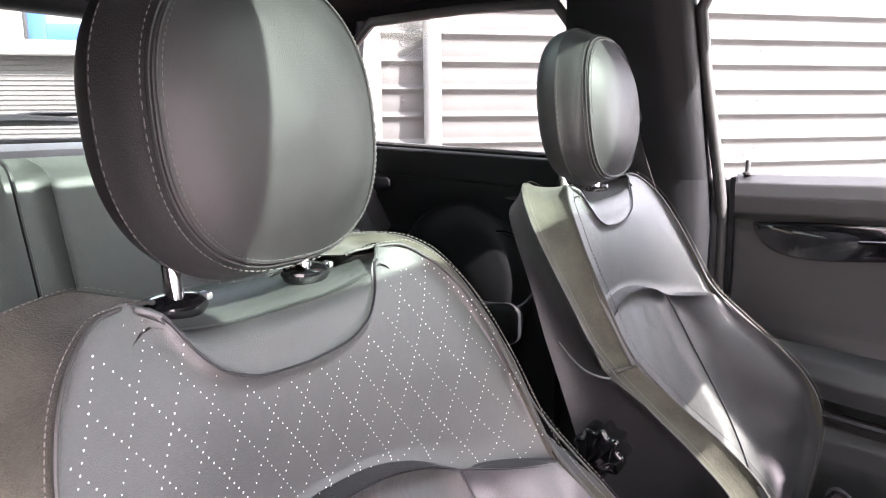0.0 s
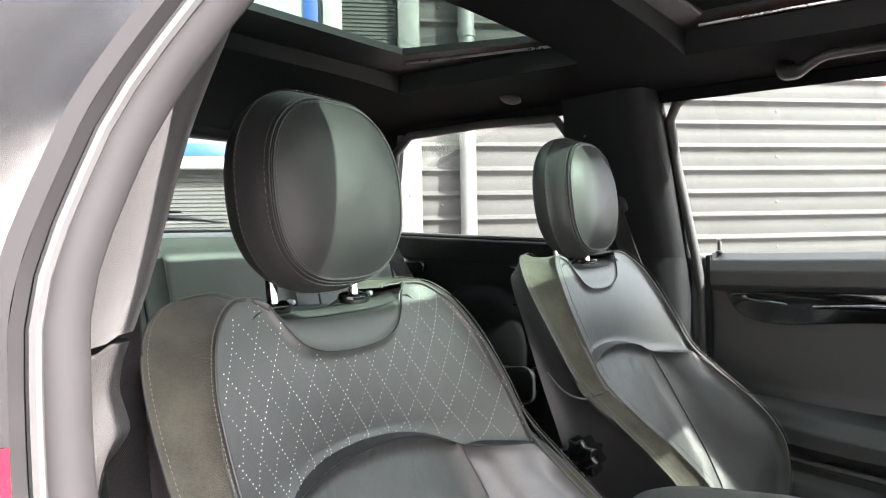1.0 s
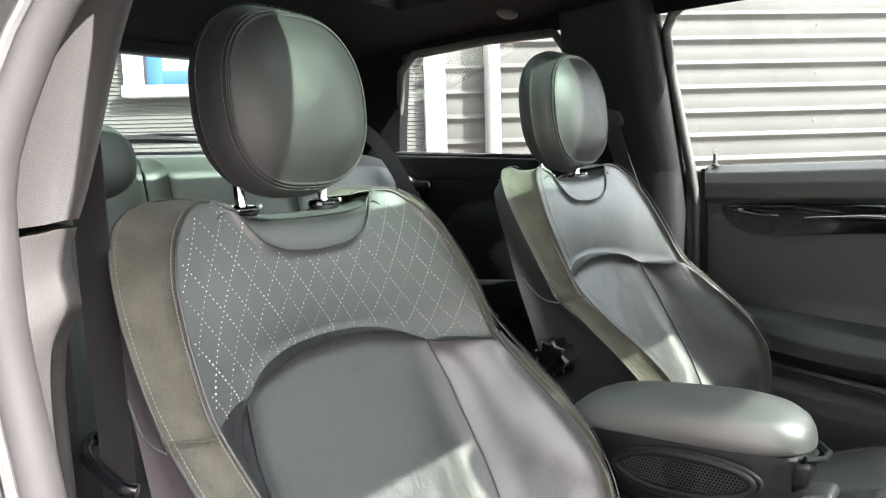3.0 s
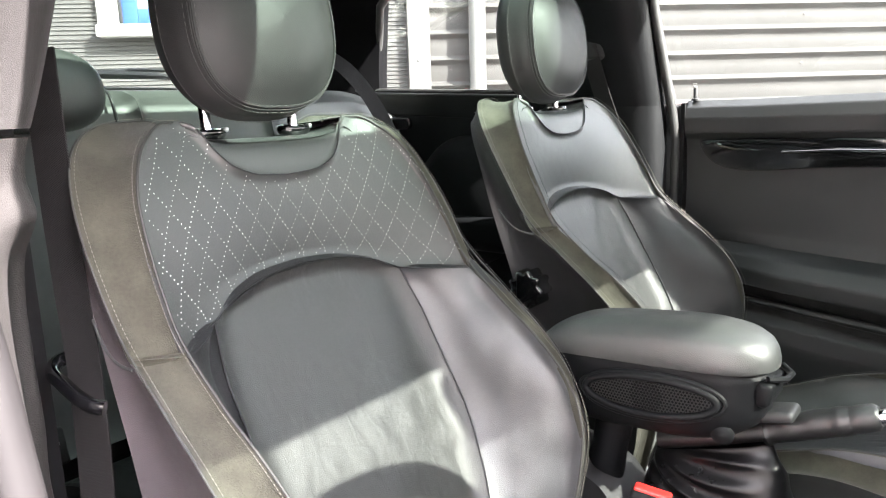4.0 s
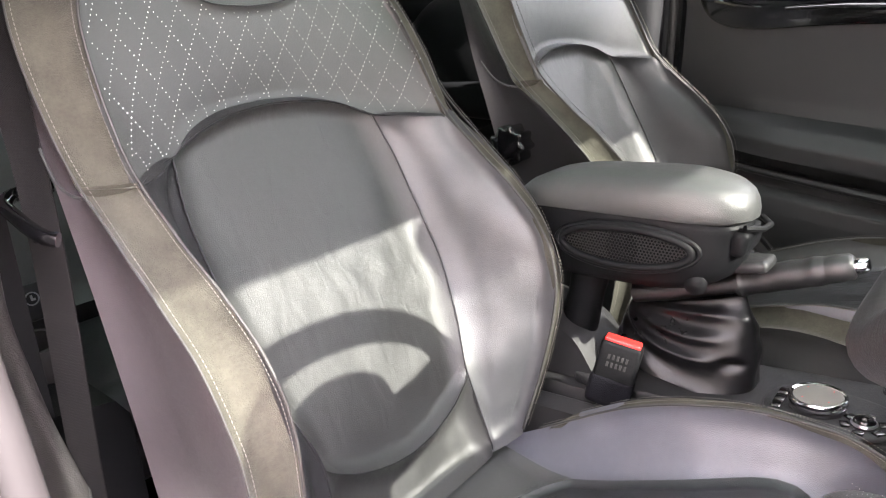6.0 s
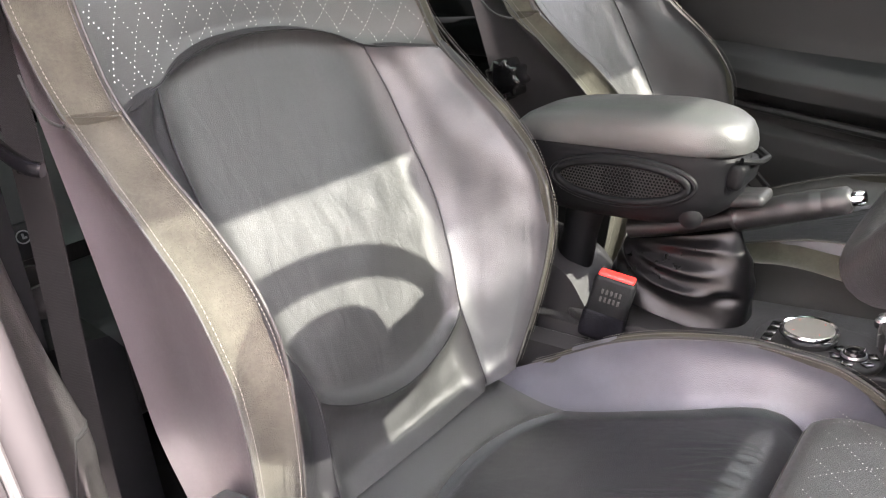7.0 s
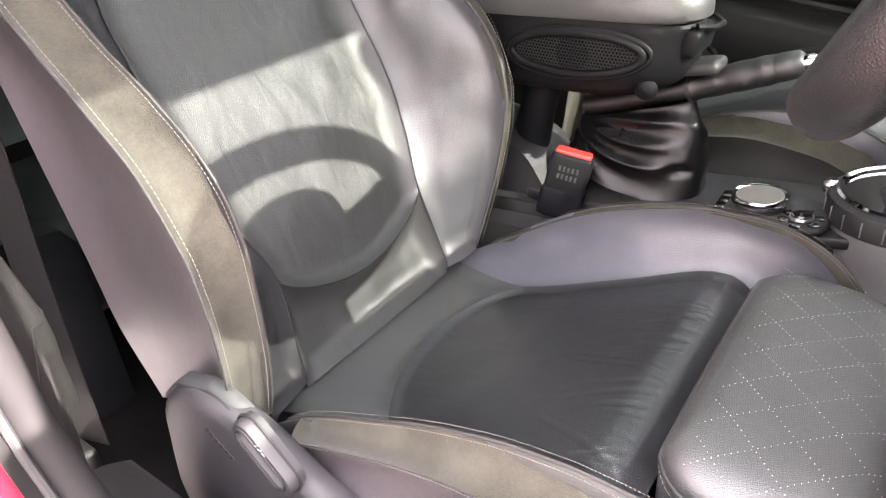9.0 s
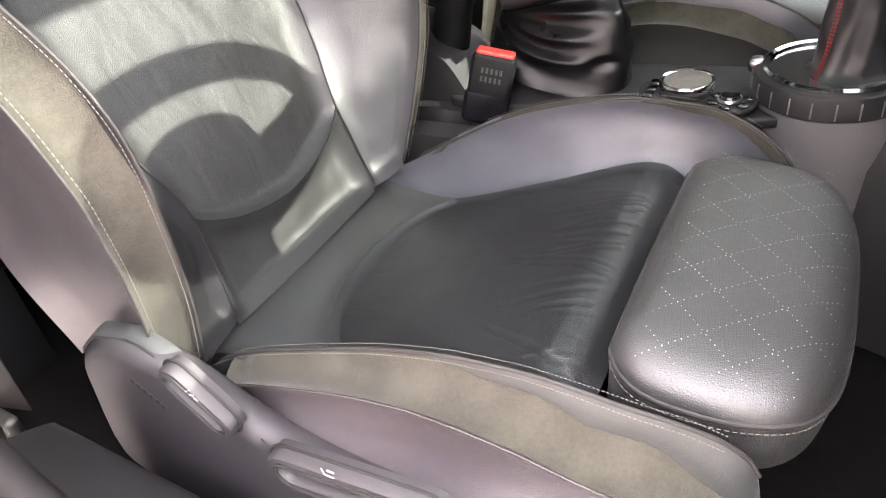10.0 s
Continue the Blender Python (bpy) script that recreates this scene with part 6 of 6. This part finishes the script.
part("speaker_mesh", merge(holes), MESH_METAL, arm, "perforated speaker mesh", smooth=False, kind="stuff")
part("hinge_cap", moved(lathe([(0.014, 0.0), (0.014, 0.006), (0.010, 0.010), (0.001, 0.011)], 24), pose(0.072, -0.052, 0.577, 90, 0, 8)), PLASTIC_SOFT, arm)
part("latch_plate", moved(rbox(0.022, 0.070, 0.034, 0.008), pose(0.113, -0.012, 0.634, 0, 8, 0)), PLASTIC_SOFT, arm, "black latch plate")
part("latch_bar", tube([(0.118, -0.040, 0.655), (0.134, -0.02, 0.652), (0.134, 0.01, 0.650), (0.118, 0.03, 0.652)], 0.004, 8), PLASTIC_SOFT, arm, "black latch bar")
part("release_tab", moved(rbox(0.044, 0.046, 0.016, 0.007, 4), pose(0.125, -0.006, 0.601, 0, -12, 0)), DOOR_SKIN, arm, "grey release tab")
part("stalk", tube([(-0.09, -0.012, 0.56), (-0.10, -0.01, 0.50), (-0.12, -0.008, 0.40)], [0.030, 0.026, 0.034], 18), PLASTIC_SOFT, arm)

# Gear lever: round tub, chrome ring, leather gaiter.
gear = thing("gear_lever", (0.381, 0.0, 0.42), "gear lever in a red-stitched leather gaiter with a chrome ring", "gear lever")
gm = pose(0.381, 0.0, 0.418, 0, -5, 0) @ Matrix.Scale(0.72, 4)
part("tub", moved(lathe([(0.1125, -0.13), (0.1125, -0.02), (0.1125, 0.045), (0.112, 0.066), (0.100, 0.068), (0.098, 0.060)], 64), gm), PLASTIC_TUB, gear, "round satin grey plastic tub")
part("tub_base", moved(lathe([(0.118, -0.36), (0.115, -0.20), (0.1135, -0.137), (0.1115, -0.132), (0.105, -0.131)], 64), gm), PLASTIC_SIDE, gear)
part("band", moved(lathe([(0.1125, 0.058), (0.1165, 0.061), (0.1155, 0.088), (0.112, 0.096), (0.099, 0.099), (0.096, 0.092), (0.095, 0.07)], 72), gm), PLASTIC, gear, "notched black band")
for k in range(22):
    a = 2 * math.pi * k / 22
    part("band_notch", moved(rbox(0.003, 0.0024, 0.026, 0.0006, 1), gm @ pose(0.1158 * math.cos(a), 0.1158 * math.sin(a), 0.0765, 0, 0, math.degrees(a))), PLASTIC_TUB, gear)
part("chrome_ring", moved(lathe([(0.096, 0.096), (0.101, 0.0985), (0.1025, 0.103), (0.099, 0.107), (0.093, 0.105), (0.091, 0.099)], 72), gm), CHROME, gear, "chrome ring")
part("ring_tab", moved(rbox(0.026, 0.032, 0.022, 0.008, 3), gm @ pose(-0.112, 0.016, 0.090, 0, 0, -8)), SATIN, gear, "satin ring tab")


def gaiter(s, t):
    a = s * 2 * math.pi
    r = np.interp(t, [0, 0.10, 0.25, 0.35, 0.45, 0.7, 1.0], [0.092, 0.086, 0.066, 0.054, 0.047, 0.040, 0.032])
    z = np.interp(t, [0, 0.10, 0.25, 0.35, 0.45, 0.7, 1.0], [0.090, 0.096, 0.098, 0.106, 0.130, 0.20, 0.29])
    fold = np.clip((t - 0.1) * 4, 0, 1) * np.clip((1 - t) * 3, 0, 1)
    r = r * (1 + fold * (0.10 * np.sin(3 * a + 6 * t) + 0.05 * np.sin(7 * a - 9 * t + 1)))
    return np.stack([r * np.cos(a) + 0.022 * np.clip(t * 4, 0, 1) - 0.012 * np.clip(t - 0.35, 0, 1), r * np.sin(a), z], -1)


v, f = patch(gaiter, 64, 40)
part("gaiter", moved((v, f), gm), surface("gaiter_leather", (0.020, 0.0195, 0.021), 0.36, grain=0.25, grain_scale=700.0, kind="cells", vary=0.15), gear, "black leather gaiter")
for a in (3.92, 4.02):
    ln = (lambda t, a=a: np.array([[*(gm @ Vector(gaiter(np.array(a / (2 * math.pi)), np.array(q)) * np.array([1.02, 1.02, 1])))] for q in (0.30 + 0.68 * np.asarray(t))]))
    part("stitching", dashes(ln, 34, 0.6, 0.0009), THREAD_RED, gear, "red stitching", kind="stuff")
part("knob", moved(lathe([(0.016, 0.0), (0.022, 0.02), (0.026, 0.045), (0.024, 0.062), (0.012, 0.072), (0.001, 0.074)], 32), gm @ pose(0.014, 0, 0.285)), LEATHER_DARK, gear)

# Steering wheel.
steer = thing("steering_wheel", (0.60, -0.35, 0.80), "black leather steering wheel with a round hub", "steering wheel")
TILT_W = 25
wm = pose(0.382, -0.368, 0.878, 0, TILT_W, 0)
rim = [tuple(wm @ Vector((0, 0.179 * math.cos(a), 0.179 * math.sin(a)))) for a in np.linspace(0, 2 * math.pi, 96, endpoint=False)]
part("rim", tube(rim, 0.020, 18, True, flat=1.1), GRIP, steer, "thick black leather rim")
part("hub", moved(lathe([(0.080, 0.0), (0.082, 0.02), (0.077, 0.034), (0.060, 0.044), (0.001, 0.048)], 48), wm @ pose(0.027, 0, -0.004, 0, -90, 0)), PLASTIC_SOFT, steer, "round black hub")
lower_spoke = part("lower_spoke", slab(smooth_outline([(-0.162, 0.022), (-0.085, -0.012), (0.085, -0.012), (0.162, 0.022), (0.15, -0.08), (0.10, -0.14), (0.0, -0.168), (-0.10, -0.14), (-0.15, -0.08)], 40), 0.010, 0.030, "x", 0.006), PLASTIC_SOFT, steer)
lower_spoke.data.transform(Matrix.Translation(-Vector(steer.location)) @ wm @ Matrix.Translation(Vector(steer.location)))
for a in (-0.12, math.pi + 0.12, -math.pi / 2):
    c, s = math.cos(a), math.sin(a)
    part("spoke", tube([tuple(wm @ Vector((0.030, 0.06 * c, 0.06 * s))), tuple(wm @ Vector((0.012, 0.12 * c, 0.12 * s))), tuple(wm @ Vector((0.0, 0.178 * c, 0.178 * s)))], [0.020, 0.014, 0.012], 14, flat=0.45), PLASTIC_SOFT, steer)
part("column", tube([tuple(wm @ Vector((0.05, 0, 0))), tuple(wm @ Vector((0.30, 0, 0)))], 0.045, 18), PLASTIC_SOFT, steer)

# ---------------------------------------------------------------- rear seats
rear = thing("rear_bench", (-1.0, 0, 0.15), "grey leather rear bench with two shaped places", "bench")
REAR_X = pchip([0.0, 0.5, 0.8, 0.92, 1.0], [-0.92, -1.00, -1.055, -1.085, -1.14])
REAR_Z = pchip([0.0, 0.5, 0.8, 0.92, 1.0], [0.40, 0.70, 0.93, 1.025, 1.045])


def rear_panel(y0, y1):
    def fn(s, t):
        y = y0 + (y1 - y0) * s
        return np.stack([REAR_X(t) + 0.0 * y, y, REAR_Z(t) - 0.05 * np.clip((np.abs(y) - 0.42) / 0.2, 0, 1.2) ** 2 * t], -1)
    return patch(fn, 40, 60, 0.016, 0.07, 0.08, flip=True)


for y0, y1 in ((-0.635, -0.16), (-0.16, 0.16), (0.16, 0.635)):
    part("backrest", rear_panel(y0, y1), LEATHER, rear, "grey leather rear backrest panel")
for y0 in (-0.50, -0.22, 0.22, 0.50):
    tl = np.linspace(0.1, 0.99, 40)
    part("seam_cord", tube(np.stack([REAR_X(tl) + 0.010, np.full(40, y0), REAR_Z(tl) + 0.010 - 0.05 * max((abs(y0) - 0.42) / 0.2, 0) ** 2 * tl], -1), 0.0035, 6), LEATHER_DARK, rear)
for y0 in (-0.35, 0.35):
    part("cushion", moved(rbox(0.40, 0.50, 0.16, 0.06, 5), pose(-0.70, y0, 0.33, 0, -6, 0)), LEATHER_DARK, rear)
    if y0 > 0:
        continue
    hr = thing("headrest", (-1.06, y0, 1.0), "grey leather rear headrest", "headrest", "rear headrests")
    part("pad", moved((lambda vf: (vf[0] * np.array([0.75, 0.95, 0.62]), vf[1]))(patch(lambda s, t: headrest_surface(-math.pi / 2 + 0.001 + (math.pi - 0.002) * t, s * 2 * math.pi), 60, 40, flip=True)), pose(-1.0, y0 - 0.035, 1.040)), LEATHER, hr)
part("backrest_base", moved(rbox(0.10, 1.16, 0.70, 0.03), pose(-1.10, 0, 0.62, 0, -14, 0)), LEATHER_DARK, rear)
for y0 in (-0.47, -0.25):
    iso = part("anchor_cover", moved(rbox(0.014, 0.052, 0.066, 0.006), pose(-0.925, y0, 0.430, 0, -14, 0)), PLASTIC, rear, "small black anchor cover with a round mark")
    part("cover_mark", moved(tube([(0.0, 0.011 * math.cos(a), 0.011 * math.sin(a)) for a in np.linspace(0, 2 * math.pi, 20, endpoint=False)], 0.0013, 5, True), pose(-0.917, y0, 0.440, 0, -14, 0)), MARK, iso)
    part("cover_mark", moved(merge([rbox(0.001, 0.004, 0.010, 0.0004, 1), moved(rbox(0.001, 0.008, 0.004, 0.0004, 1), pose(0, 0.002, -0.003))]), pose(-0.9175, y0, 0.441, 0, -14, 0)), MARK, iso)
    part("cover_mark", moved(merge([moved(rbox(0.001, 0.0026, 0.005, 0.0004, 1), pose(0, -0.010 + 0.004 * k, 0)) for k in range(6)]), pose(-0.9205, y0, 0.412, 0, -14, 0)), MARK, iso)
rear_belt = thing("seat_belt", (-1.1, 0.46, 0.9), "grey-black rear seat belt over the bench shoulder", "seat belt", "seat belts")
part("webbing", strap([(-1.12, 0.385, 1.14), (-1.07, 0.42, 1.095), (-1.05, 0.47, 1.035), (-1.035, 0.54, 0.924), (-1.02, 0.58, 0.84)], 0.044, (0.2, 0.85, 0.45)), BELT, rear_belt)
cup = thing("cup_holder", (-0.60, -0.59, 0.44), "round black cup holder in the rear side trim", "cup holder")
part("ring", moved(lathe([(0.044, -0.08), (0.046, 0.0), (0.043, 0.006), (0.036, 0.006), (0.034, -0.002), (0.033, -0.07)], 32), pose(-0.60, -0.590, 0.500)), PLASTIC, cup)
rtrim = part("quarter_trim", loft([[(-0.46, -0.625, z), (-0.85, -0.63, z), (-1.46, -0.612, z), (-1.46, -0.70, z), (-0.46, -0.70, z)] for z in (0.15, 0.5, 0.75, 0.985)], 16), PLASTIC_SOFT)
tagged(rtrim, "black side trim beside the rear seat", "trim", kind="structure")
part("trim_shelf", loft([[(x, -0.63, 0.47), (x, -0.555, 0.455), (x, -0.54, 0.43), (x, -0.535, 0.16), (x, -0.63, 0.16)] for x in (-0.92, -0.46)], 6), PLASTIC_SOFT, rtrim)
